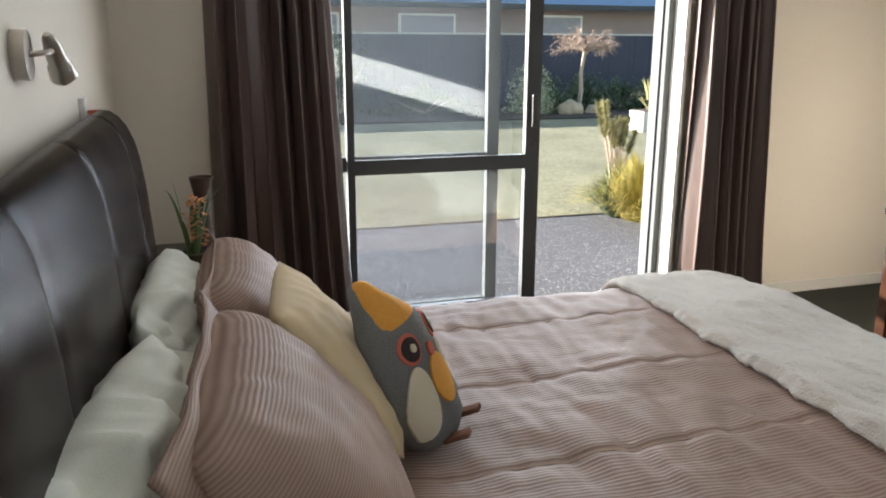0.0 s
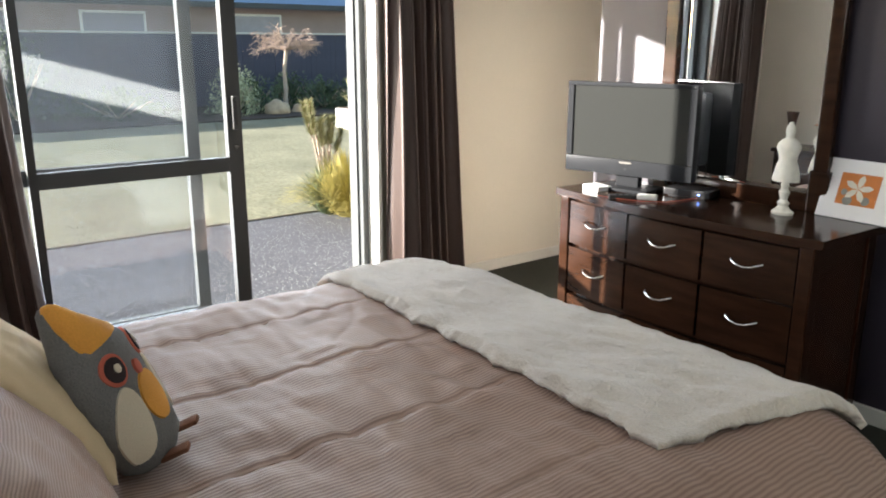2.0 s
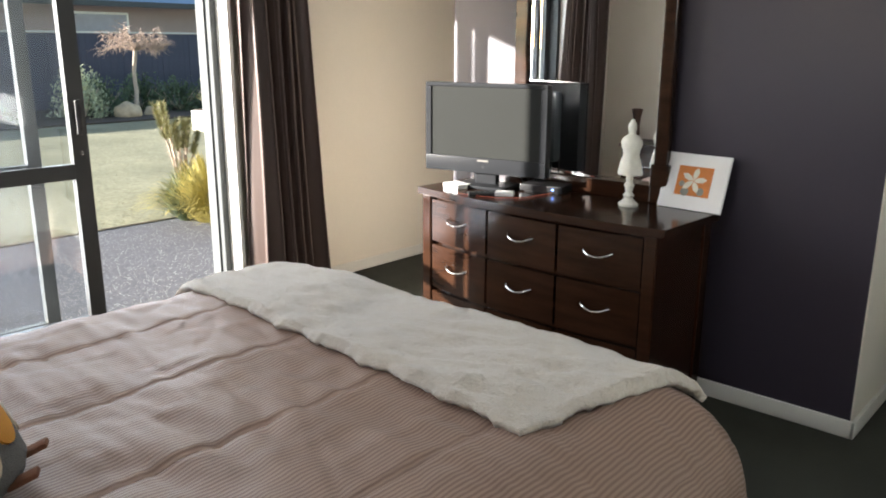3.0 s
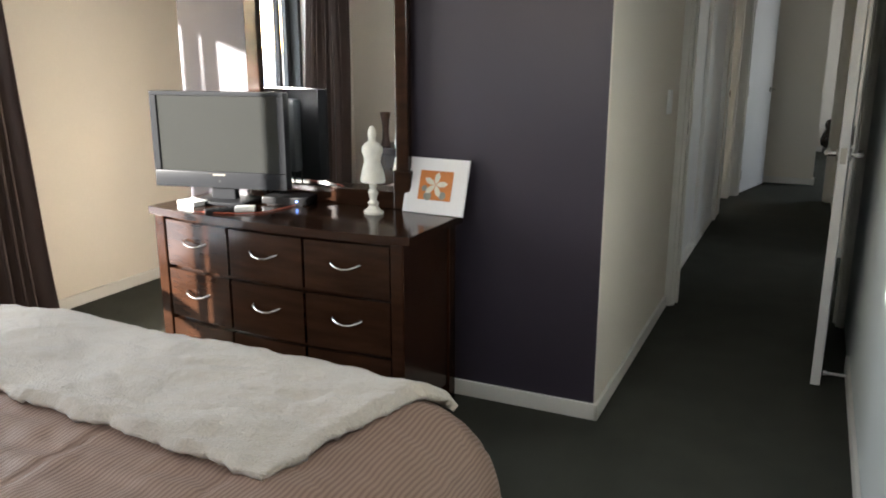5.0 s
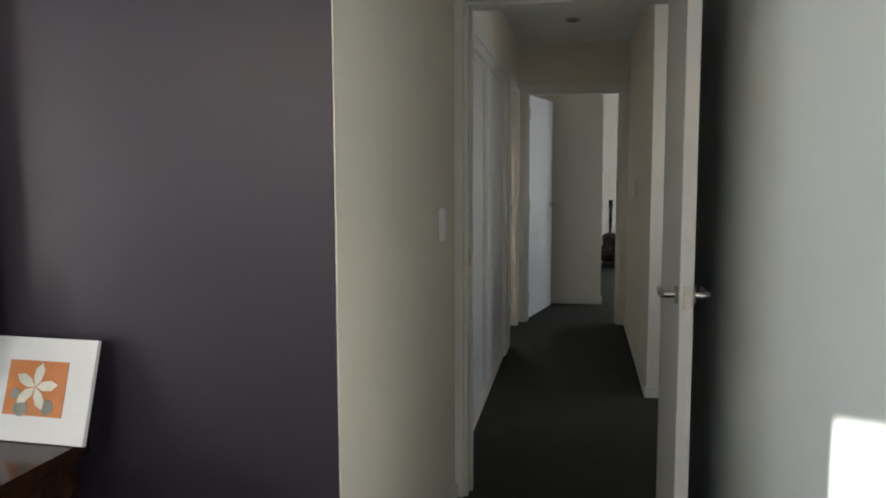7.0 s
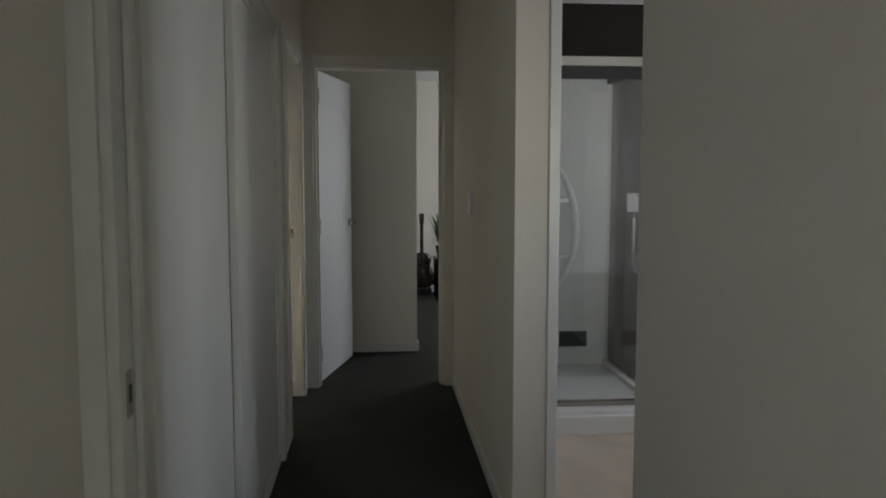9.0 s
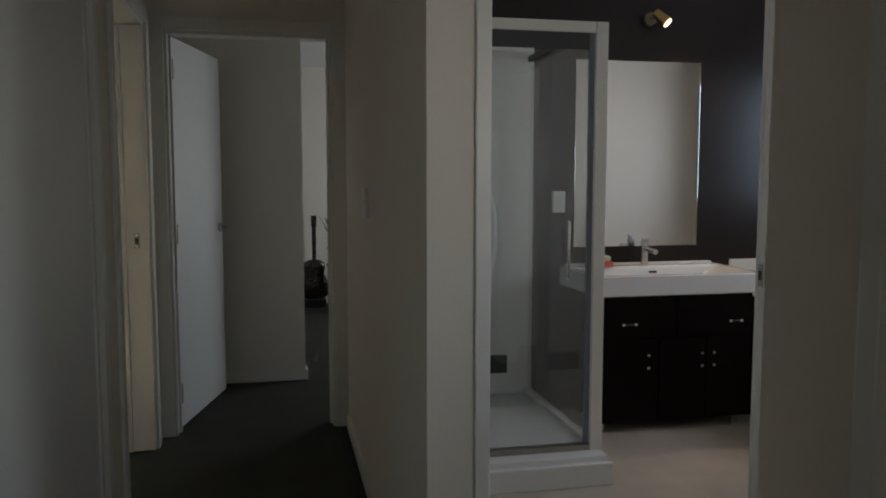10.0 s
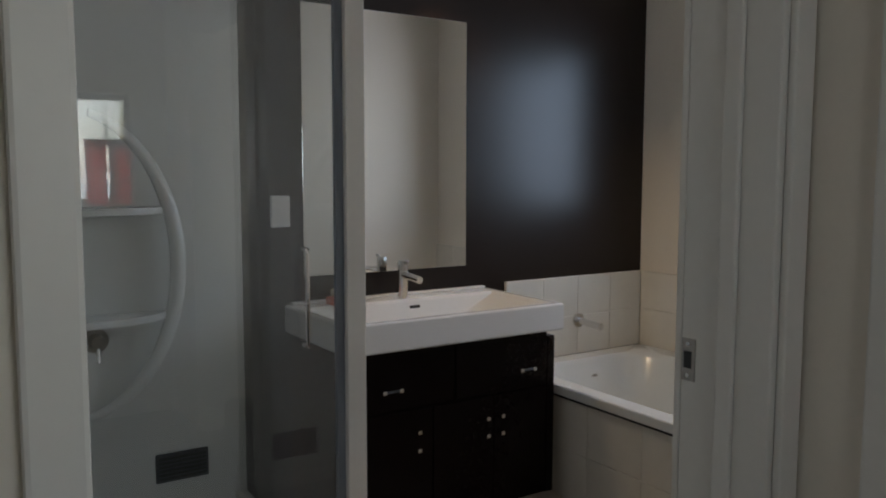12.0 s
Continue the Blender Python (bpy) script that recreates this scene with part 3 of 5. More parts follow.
def sash(x0, x1, y, ry, right, left, mtl, name, low):
    s = part(name, boxes((x0, y - 0.02, 0.04, x0 + left, y + 0.02, 2.02), (x1 - right, y - 0.02, 0.04, x1, y + 0.02, 2.02), (x0 + left, y - 0.02, 0.04, x1 - right, y + 0.02, 0.12), (x0 + left, y - 0.02, 1.95, x1 - right, y + 0.02, 2.02), (x0 + left, y - 0.019, ry, x1 - right, y + 0.019, ry + 0.07)), mtl, sd, low)
    for z0, z1 in ((0.12, ry), (ry + 0.07, 1.95)):
        g = part("pane", boxes((x0 + left, y - 0.003, z0, x1 - right, y + 0.003, z1)), PANE, s)
        g.visible_shadow = False
    return s


# Same bronze as the sliding sash; sunlight on it is put into its grey.
sash(0.09, 1.06, 3.755, 0.805, 0.06, 0.05, ALUG, "fixed_sash", "bronze fixed sash coloured grey as if sunlit")
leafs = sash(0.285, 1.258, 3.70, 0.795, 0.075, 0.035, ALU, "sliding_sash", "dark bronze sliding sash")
pull = part("pull_handle", boxes((1.205, 3.655, 1.0, 1.235, 3.68, 1.16), bevel=0.006), ALU, sd, "dark pull handle")
part("recess", boxes((1.212, 3.652, 1.02, 1.228, 3.656, 1.14), bevel=0.002), BLACKP, pull)
part("lock", tube(bmesh.new(), (1.22, 3.672, 0.915), (1.22, 3.682, 0.915), 0.011), CHROME, sd, "round chrome lock", True)
structure("window_reveal", boxes((1.971, 3.56, 0.0, 1.994, 3.652, 2.12), (-0.01, 3.60, 0.0, 0.049, 3.652, 2.12), (0.049, 3.60, 2.061, 1.971, 3.652, 2.12)), TRIM, "white painted timber reveal round the sliding door", "trim")


# high window over the bed head
hw = structure("window_1", boxes((-0.82, 0.93, 1.55, -0.78, 2.47, 1.57), (-0.82, 0.93, 1.85, -0.78, 2.47, 1.87), (-0.82, 0.93, 1.57, -0.78, 0.955, 1.85), (-0.82, 2.445, 1.57, -0.78, 2.47, 1.85)), ALU, "narrow high window over the bed head", "window")
part("pane", boxes((-0.803, 0.955, 1.57, -0.797, 2.445, 1.85)), PANE, hw).visible_shadow = False
bw = structure("window_2", boxes((6.62, -3.45, 1.1, 7.52, -3.41, 1.14), (6.62, -3.45, 1.96, 7.52, -3.41, 2.0), (6.62, -3.45, 1.14, 6.66, -3.41, 1.96), (7.48, -3.45, 1.14, 7.52, -3.41, 1.96)), ALUG, "frosted bathroom window", "window")
part("pane", boxes((6.66, -3.433, 1.14, 7.48, -3.427, 1.96)), FROST, bw).visible_shadow = False
lw = structure("window_4", boxes((4.34, -1.26, 1.12, 4.38, -0.54, 1.15), (4.34, -1.26, 1.69, 4.38, -0.54, 1.72), (4.34, -1.26, 1.15, 4.38, -1.235, 1.69), (4.34, -0.565, 1.15, 4.38, -0.54, 1.69)), ALUG, "aluminium window of the lobby", "window")
part("pane", boxes((4.357, -1.235, 1.15, 4.363, -0.565, 1.69)), PANE, lw).visible_shadow = False
part("window_sill", boxes((4.38, -1.29, 1.122, 4.52, -0.51, 1.14), bevel=0.003), TRIM, lw)
fw = structure("window_3", boxes((9.6, -2.68, 0.8, 11.2, -2.64, 0.84), (9.6, -2.68, 1.96, 11.2, -2.64, 2.0), (9.6, -2.68, 0.84, 9.64, -2.64, 1.96), (11.16, -2.68, 0.84, 11.2, -2.64, 1.96)), ALUG, "aluminium window of the room beyond", "window")
part("pane", boxes((9.64, -2.663, 0.84, 11.16, -2.657, 1.96)), PANE, fw).visible_shadow = False


# ---- curtains ----
def curtain(label, x0t, x1t, x0b, x1b, y, folds, seed, amp=0.055):
    def fn(u, v):
        z = 0.015 + v * 2.235
        k = v ** 0.8
        a, b = x0b + (x0t - x0b) * k, x1b + (x1t - x1b) * k
        ph = 2 * math.pi * folds * (u + 0.030 * math.sin(7 * u + seed) + 0.012 * math.sin(19 * u + 2 * seed)) + 0.5 * math.sin(2.1 * v + seed + 3 * u)
        w = amp * (0.85 + 0.45 * math.sin(11 * u + seed) + 0.2 * math.sin(2.7 * v + 9 * u))
        x = a + (b - a) * u + 0.010 * math.sin(2 * ph)
        return (x, y + w * math.sin(ph) * (0.7 + 0.3 * k) + 0.012 * math.sin(4 * v + 6 * u + seed), z), (u * 2.2, v * 2.2)
    ob = tagged(link("curtain", grid(fn, folds * 16, 30), CURTAIN, smooth="all"), label, "curtain", "curtains at the glass door")
    s = ob.modifiers.new("thickness", "SOLIDIFY")
    s.thickness = 0.004
    return ob


curtain("taupe brown satin floor-length curtain drawn aside by the bed head", -0.305, 0.165, -0.335, 0.285, 3.50, 7, 1.0)
curtain("taupe brown satin floor-length curtain drawn aside, lit by sun", 2.0, 2.37, 2.005, 2.52, 3.49, 6, 2.3, 0.07)
rod = thing("curtain_rod", "dark metal curtain rod over the glass door", "curtain rod")
part("pole", tube(bmesh.new(), (-0.45, 3.50, 2.28), (2.6, 3.50, 2.28), 0.012), ALU, rod, "", True)
for x in (-0.4, 1.0, 2.55):
    part("bracket", boxes((x - 0.01, 3.49, 2.27, x + 0.01, 3.649, 2.29)), ALU, rod)

# ---- bed ----
BX, BY0, BY1, BR, BZ = 1.40, 0.87, 2.42, 0.29, 0.53


def drape(x, y, lift=0.0):
    """Lays the cloth point (x, y) over the rounded edges of the bed."""
    cx, cy = min(x, BX), min(max(y, BY0), BY1)
    dx, dy = x - cx, y - cy
    d = math.hypot(dx, dy)
    r = BR + lift
    if d < 1e-6:
        return Vector((x, y, BZ + lift))
    ang = min(d / BR, math.pi / 2 - 0.12)
    out, drop = r * math.sin(ang), BR * (1 - math.cos(ang))
    rest = max(0.0, d - BR * (math.pi / 2 - 0.12))
    out += rest * 0.22 + 0.02 * min(1, rest * 4) * math.sin(11 * (x - y))
    drop += rest * 0.99
    return Vector((cx + dx / d * out, cy + dy / d * out, max(0.02, BZ + lift - drop)))


def quilt(u, v):
    x, y = -0.50 + u * 2.55, 0.36 + v * 2.62
    top = drape(x, y)
    seam_y = 1 - abs(((y - 1.02) / 0.40) % 1 - 0.5) * 2
    dip = 0.008 * math.exp(-(seam_y / 0.04) ** 2)
    pucker = 0.006 * ns(x * 2.2, y * 0.5, 3, 7) * math.exp(-(seam_y / 0.45) ** 2) + 0.006 * abs(ns(x * 1.2 + y * 0.5, y * 0.3, 8, 6))
    wr = 0.012 * ns(x, y * 1.4, 3, 2.6) + 0.009 * ns(x * 1.5, y * 0.8, 1, 6) + 0.006 * abs(ns(x * 0.5 + y * 0.3, y * 1.6, 11, 9)) - 0.0035 * max(0.0, 1 - abs(ns(x * 1.3 - y * 0.4, y * 0.5, 14, 4)) * 9) + 0.004 * ns(x * 2.6, y * 0.6, 17, 10) + 0.0015 * ns(x, y, 5, 24)
    return top + Vector((0, 0, 0.012 - dip + pucker + wr)), (x, y)


bed = thing("bed", "double bed with a dark brown leather headboard, made up", "bed")
part("base", boxes((-0.50, 0.86, 0.08, 1.36, 2.44, 0.28), bevel=0.02), LEATHER, bed)
part("mattress", boxes((-0.50, 0.90, 0.28, 1.40, 2.42, 0.50), bevel=0.05), PILLOWW, bed)
for x in (-0.4, 1.28):
    for y in (0.98, 2.32):
        part("leg", boxes((x - 0.03, y - 0.03, 0, x + 0.03, y + 0.03, 0.08)), MAHOG, bed)


def head(y0, y1, ends):
    """One upholstered panel of the scroll-top headboard."""
    prof = [(-0.515, 0.10), (-0.52, 0.55), (-0.530, 0.80), (-0.542, 0.98), (-0.552, 1.07), (-0.562, 1.12), (-0.577, 1.160), (-0.596, 1.190), (-0.619, 1.207), (-0.644, 1.211), (-0.666, 1.200), (-0.680, 1.175), (-0.684, 1.14), (-0.684, 0.10)]
    bm, n = bmesh.new(), 24
    rings = []
    for j in range(n + 1):
        s = j / n
        e = 0.0028 * max(0, 1 - min(s, 1 - s) * (y1 - y0) / 0.022) ** 2
        rings.append([bm.verts.new((x - e + 0.004 * ns(y0 + (y1 - y0) * s, z, 3, 5) * (0.2 < z) if i < 9 else x, y0 + (y1 - y0) * s, z - (e * 0.8 if 5 < i < 12 else 0))) for i, (x, z) in enumerate([(-0.684 + (px + 0.684) * (1 - 0.2 * (2.36 - y0 - (y1 - y0) * s)), pz) for px, pz in prof])])
    for p, q in zip(rings, rings[1:]):
        for i in range(len(prof) - 1):
            bm.faces.new((p[i], p[i + 1], q[i + 1], q[i]))
    bm.faces.new(rings[0])
    bm.faces.new(list(reversed(rings[-1])))
    return bm


hb = part("headboard", head(0.76, 1.15, True), LEATHER, bed, "dark brown leather scroll-top headboard", True)
for a, b in ((1.152, 1.74), (1.742, 2.33), (2.332, 2.56)):
    part("panel", head(a, b, False), LEATHER, hb, "", True)
duv = tagged(link("quilt", grid(quilt, 190, 220), DUVET, smooth="all"), "champagne satin striped quilted comforter spread over the bed", "quilt")
for k in range(4):
    v = (1.02 + k * 0.40 - 0.36) / 2.62
    part("seam", sweep(bmesh.new(), [tuple(quilt(j / 90, v)[0] + Vector((0, 0, 0.0005))) for j in range(2, 89)], 0.0022, 5), SHAM, duv, "", True)


def throw(u, v):
    a, b, c, d = Vector((1.07, 2.80)), Vector((1.95, 2.78)), Vector((1.62, 0.77)), Vector((0.955, 0.93))
    p = a.lerp(b, u).lerp(d.lerp(c, u), v)
    e = min(u, 1 - u) * 0.8
    f = min(v, 1 - v) * 2.0
    p = p + Vector((0.020 * ns(u, v * 6, 2, 3) + 0.010 * ns(u * 4, v * 30, 5, 2), 0.016 * ns(u * 3, v, 7, 3) + 0.006 * ns(u * 16, v * 4, 5, 2)))
    edge = min(1.0, min(e, f) / 0.025)
    q = drape(p.x, p.y, 0.030)
    return q + Vector((0, 0, 0.014 * edge + 0.016 * ns(p.x, p.y * 1.2, 4, 3) * edge + 0.024 * abs(ns(p.x * 1.6 + p.y * 0.7, p.y * 0.4, 9, 5)) * edge + 0.008 * ns(p.x * 1.5, p.y, 6, 11) * edge + 0.003 * ns(p.x, p.y, 2, 50) + 0.006 * abs(ns(p.x * 0.5 + p.y, p.x - p.y * 0.3, 12, 9)) * edge)), (p.x, p.y)


th = tagged(link("throw_blanket", grid(throw, 130, 300), FLEECE, smooth="all"), "cream fleece throw laid across the foot of the bed", "blanket")
sol = th.modifiers.new("thickness", "SOLIDIFY")
sol.thickness, sol.offset = 0.022, -1


def pillow(w, h, t, material, label, m, name="pillow", flange=0.0, plump=2.4, group="", cat="pillow", crease=0.012, seed=0, rnd=0.45):
    """A stuffed cushion, w by h, t thick, in its own x-z plane facing -y."""
    def side(sgn):
        def fn(u, v):
            a, b = u * 2 - 1, v * 2 - 1
            k = max(0.0, (1 - abs(a) ** plump) * (1 - abs(b) ** plump)) ** 0.5
            x = a * (w / 2) * math.sqrt(1 - rnd * b ** 4 * a * a / 2) * (1 - 0.03 * (1 - b * b) * abs(a) ** 3)
            z = b * (h / 2) * math.sqrt(1 - rnd * a ** 4 * b * b / 2) * (1 - 0.03 * (1 - a * a) * abs(b) ** 3)
            pull = 1 - 0.5 * k
            rim = math.sin(14 * (a - b) + seed) * math.sin(9 * (a + b) + 2 * seed) * min(1, k * 3) * pull * 0.4
            wr = crease * (ns(x + seed, z, seed, 6) * min(1, k * 2) + 0.6 * ns(x * 2 + seed, z * 2, seed + 3, 12) * min(1, k * 2) + rim)
            return (x, sgn * (t / 2 * k + wr * 0.8 + 0.002), z - 0.03 * k * (sgn < 0) * b), (x, z)
        return grid(fn, 44, 44)
    bm = side(-1)
    me = bpy.data.meshes.new("half")
    other = side(1)
    other.to_mesh(me)
    other.free()
    bm.from_mesh(me)
    bpy.data.meshes.remove(me)
    bmesh.ops.remove_doubles(bm, verts=bm.verts, dist=0.0055)
    ob = tagged(link(name, bm, material, smooth="all", m=m), label, cat, group)
    if flange:
        def edge(u, v):
            a, b = u * 2 - 1, v * 2 - 1
            x, z = a * (w / 2 + flange), b * (h / 2 + flange) * (1 - 0.05 * (1 - a * a) * abs(b) ** 3)
            return (x, 0.010 * ns(x, z, seed, 7) + 0.02 * abs(a) ** 4, z), (x, z)
        f = part("flange", grid(edge, 40, 30), material, ob, "flat stitched flange", "all")
        sl = f.modifiers.new("thickness", "SOLIDIFY")
        sl.thickness, sl.offset = 0.006, 0
    return ob


# pillows lean on the headboard and face down the bed (+x)
def lean(x, y, z, back, turn=0.0, roll=0.0):
    return Matrix.Translation((x, y, z)) @ Matrix.Rotation(radians(90 + turn), 4, "Z") @ Matrix.Rotation(radians(-back), 4, "X") @ Matrix.Rotation(radians(roll), 4, "Y")


pillow(0.88, 0.53, 0.26, PILLOWW, "pale green and white cotton pillow against the headboard", lean(-0.475, 1.07, 0.662, 24, -12), group="white pillows", crease=0.062, seed=1, rnd=0.3)
pillow(0.70, 0.44, 0.20, PILLOWW, "pale green and white cotton pillow against the headboard", lean(-0.42, 2.00, 0.655, 26, -4), group="white pillows", crease=0.055, seed=2, rnd=0.3)
pillow(0.70, 0.54, 0.27, SHAM, "champagne satin striped pillow in front of white pillows", lean(-0.245, 1.26, 0.690, 36, -5), flange=0.022, group="striped pillows", crease=0.008, seed=3, rnd=0.4)
pillow(0.66, 0.43, 0.25, SHAM, "champagne satin striped pillow in front of white pillows", lean(-0.26, 2.05, 0.690, 30, -3), flange=0.008, group="striped pillows", crease=0.008, seed=4, rnd=0.5)
pillow(0.40, 0.41, 0.125, CUSHION, "plain cream cotton scatter cushion leaning on pillows", lean(-0.128, 1.64, 0.748, 37, -7), name="cushion", cat="cushion", crease=0.010, seed=5, rnd=0.12)

# owl-shaped cushion
ow = thing("owl_cushion", "grey knitted bird-shaped cushion with orange felt patches", "cushion", m=lean(0.085, 1.58, 0.556, 24, -32, -4))


def blob(rows, depth, y0=0.0, seg=30):
    """A stuffed outline: rows of (half width, height, sideways shift)."""
    bm = bmesh.new()
    rings = []
    for w, z, s in rows:
        rings.append([bm.verts.new((s + w * math.cos(2 * math.pi * i / seg), y0 + depth * min(1, w / 0.11) ** 0.7 * math.sin(2 * math.pi * i / seg) * 0.5, z)) for i in range(seg)])
    for p, q in zip(rings, rings[1:]):
        for i in range(seg):
            bm.faces.new((p[i], p[(i + 1) % seg], q[(i + 1) % seg], q[i]))
    bm.faces.new(list(reversed(rings[0])))
    bm.faces.new(rings[-1])
    return bm


OWL = [(0.02, -0.005, 0), (0.075, 0.0, 0), (0.108, 0.022, 0), (0.128, 0.06, 0), (0.136, 0.11, 0), (0.138, 0.165, 0), (0.132, 0.215, 0), (0.118, 0.255, 0), (0.096, 0.285, -0.010), (0.070, 0.315, -0.024), (0.043, 0.350, -0.042), (0.016, 0.390, -0.060), (0.005, 0.398, -0.063)]
part("body", blob(OWL, 0.135), KNIT, ow, "", True)
part("cap", blob([(0.086, 0.282, -0.010), (0.080, 0.296, -0.015), (0.062, 0.320, -0.026), (0.040, 0.352, -0.043), (0.016, 0.393, -0.060), (0.005, 0.401, -0.063)], 0.135, -0.010), ORANGE, ow, "pointed orange corduroy cap", True)


def girth(z):
    """Half width of the body at a height."""
    for (w0, z0, a), (w1, z1, b) in zip(OWL, OWL[1:]):
        if z <= z1:
            return w0 + (w1 - w0) * max(0, z - z0) / (z1 - z0)
    return 0.05


def skin(x, z):
    w = girth(z)
    return -0.0675 * min(1, w / 0.11) ** 0.7 * math.sqrt(max(0.03, 1 - (x / w) ** 2))


def patch(cx, cz, rx, rz, material, label, lift, rot=0.0, parent=None):
    """A felt patch that follows the front of the body."""
    bm = bmesh.new()
    rings = []
    for q, up in ((0.3, 1.0), (0.75, 1.0), (0.95, 0.9), (1.0, -1.5)):
        row = []
        for i in range(26):
            a = 2 * math.pi * i / 26
            x, z = q * rx * math.cos(a), q * rz * math.sin(a)
            x, z = cx + x * math.cos(rot) - z * math.sin(rot), cz + x * math.sin(rot) + z * math.cos(rot)
            row.append(bm.verts.new((x * (1 + lift * up / 0.13), skin(x, z) - lift * up, z)))
        rings.append(row)
    for p, r in zip(rings, rings[1:]):
        for i in range(26):
            bm.faces.new((p[i], p[(i + 1) % 26], r[(i + 1) % 26], r[i]))
    bm.faces.new(rings[0])
    return part("patch", bm, material, parent or ow, label, True)


for s, ex in ((-1, -0.068), (1, 0.082)):
    patch(ex, 0.228, 0.034, 0.036, FELTR, "coral felt eye ring", 0.003)
    patch(ex, 0.228, 0.026, 0.028, FELTB, "dark felt eye", 0.006)
    patch(ex * 0.95, 0.229, 0.009, 0.010, FELTC, "cream felt pupil", 0.009)
    patch(s * 0.094, 0.115, 0.040, 0.080, FELTC, "cream felt wing patch", 0.004, s * 0.20)
    part("foot", boxes((s * 0.055 - 0.016, -0.095, 0.0, s * 0.055 + 0.016, -0.03, 0.013), bevel=0.006), FELTN, ow, "brown felt foot", True)
patch(0.0, 0.125, 0.052, 0.060, ORANGE, "orange corduroy breast patch", 0.005)
patch(0.0, 0.195, 0.015, 0.017, FELTR, "coral felt beak", 0.006)

# ---- bed head corner ----
wl = thing("wall_spotlight", "satin nickel wall spotlight over the headboard", "wall lamp")
part("base", tube(bmesh.new(), (-0.69, 1.685, 1.374), (-0.664, 1.685, 1.374), 0.046, seg=28), NICKEL, wl, "", True)
part("arm", sweep(bmesh.new(), [(-0.666, 1.686, 1.375), (-0.645, 1.70, 1.378), (-0.636, 1.73, 1.380), (-0.634, 1.765, 1.382)], 0.0055), NICKEL, wl, "", True)
hd = part("head", sweep(bmesh.new(), [(-0.639, 1.738, 1.412), (-0.638, 1.745, 1.406), (-0.635, 1.762, 1.388), (-0.632, 1.777, 1.368), (-0.630, 1.784, 1.358), (-0.6295, 1.787, 1.354), (-0.628, 1.795, 1.343), (-0.626, 1.803, 1.332)], [0.006, 0.012, 0.017, 0.019, 0.019, 0.023, 0.025, 0.0265], 20), NICKEL, wl, "satin nickel spotlight head", True)
part("bulb", tube(bmesh.new(), (-0.626, 1.804, 1.329), (-0.625, 1.806, 1.326), 0.021), CHROME, hd, "", True)

nst = thing("bedside_table", "dark mahogany bedside table with two drawers", "bedside table")
part("body", boxes((-0.68, 2.78, 0.06, -0.30, 3.24, 0.60), bevel=0.005), MAHOG, nst)
part("top", boxes((-0.685, 2.76, 0.60, -0.28, 3.26, 0.63), bevel=0.008), MAHOG, nst)
for z in (0.09, 0.34):
    d = part("drawer", boxes((-0.302, 2.81, z, -0.282, 3.21, z + 0.23), bevel=0.004), MAHOG, nst)
    part("handle", sweep(bmesh.new(), [(-0.283, 2.95, z + 0.12), (-0.262, 2.97, z + 0.115), (-0.256, 3.01, z + 0.113), (-0.262, 3.05, z + 0.115), (-0.283, 3.07, z + 0.12)], 0.005), CHROME, d, "", True)
for x in (-0.65, -0.33):
    for y in (2.81, 3.21):
        part("leg", boxes((x - 0.02, y - 0.02, 0, x + 0.02, y + 0.02, 0.06)), MAHOG, nst)
vz = thing("wooden_vase", "tall flared dark turned wooden vase on the bedside table", "vase", m=pose(-0.375, 3.16, 0.63))
part("body", lathe(bmesh.new(), [(0.040, 0), (0.042, 0.012), (0.030, 0.06), (0.026, 0.13), (0.033, 0.21), (0.046, 0.275), (0.042, 0.276), (0.030, 0.22)]), VASEW, vz, "", True)
orc = thing("orchid", "potted orchid with apricot blossoms and strappy leaves", "plant", m=pose(-0.42, 2.92, 0.63))
part("pot", lathe(bmesh.new(), [(0.045, 0), (0.055, 0.01), (0.062, 0.045), (0.058, 0.05), (0.05, 0.04)]), POT, orc, "black and gold pot", True)


def blade(bm, base, tip, width, bend, seg=5):
    """A strap leaf that arches from base to tip."""
    base, tip = Vector(base), Vector(tip)
    d = tip - base
    side = Vector((-d.y, d.x, 0))
    side = side.normalized() if side.length > 1e-5 else Vector((1, 0, 0))
    rows = []
    for i in range(seg + 1):
        s = i / seg
        p = base + d * s + Vector((0, 0, bend * 4 * s * (1 - s)))
        w = width * (0.55 + 0.9 * s * (1 - s) * 2) * (1 - s ** 3) + 0.0006
        rows.append((bm.verts.new(p - side * w), bm.verts.new(p + side * w)))
    for (a, b), (c, e) in zip(rows, rows[1:]):
        bm.faces.new((a, b, e, c))


rg = random.Random(4)
bm = bmesh.new()
for i in range(13):
    a, r, h = rg.uniform(0, 6.28), rg.uniform(0.05, 0.13), rg.uniform(0.14, 0.31)
    blade(bm, (0.02 * math.cos(a), 0.02 * math.sin(a), 0.04), (r * math.cos(a), r * math.sin(a), h), 0.008, 0.05)
part("leaves", bm, LEAF, orc, "", True)
bm = bmesh.new()
for i in range(60):
    p = Vector((rg.gauss(0.015, 0.022), rg.gauss(0.0, 0.025), rg.uniform(0.07, 0.24)))
    for k in range(3):
        a = rg.uniform(0, 6.28)
        blade(bm, p, p + Vector((0.018 * math.cos(a), 0.018 * math.sin(a), rg.uniform(-0.008, 0.012))), 0.007, 0.004, 3)
part("blossoms", bm, ORCHID, orc, "apricot orchid blossoms", True)

# ---- dresser wall ----
DR = pose(2.585, 1.795, 0, 0, 0, -2.0)
dr = thing("dresser", "dark mahogany bow-front dresser with nine drawers", "dresser", m=DR)
W, TOPZ = 1.18, 0.785


def bow(y, extra=0.0):
    return -0.395 - 0.045 * (1 - (y / (W / 2)) ** 2) - extra


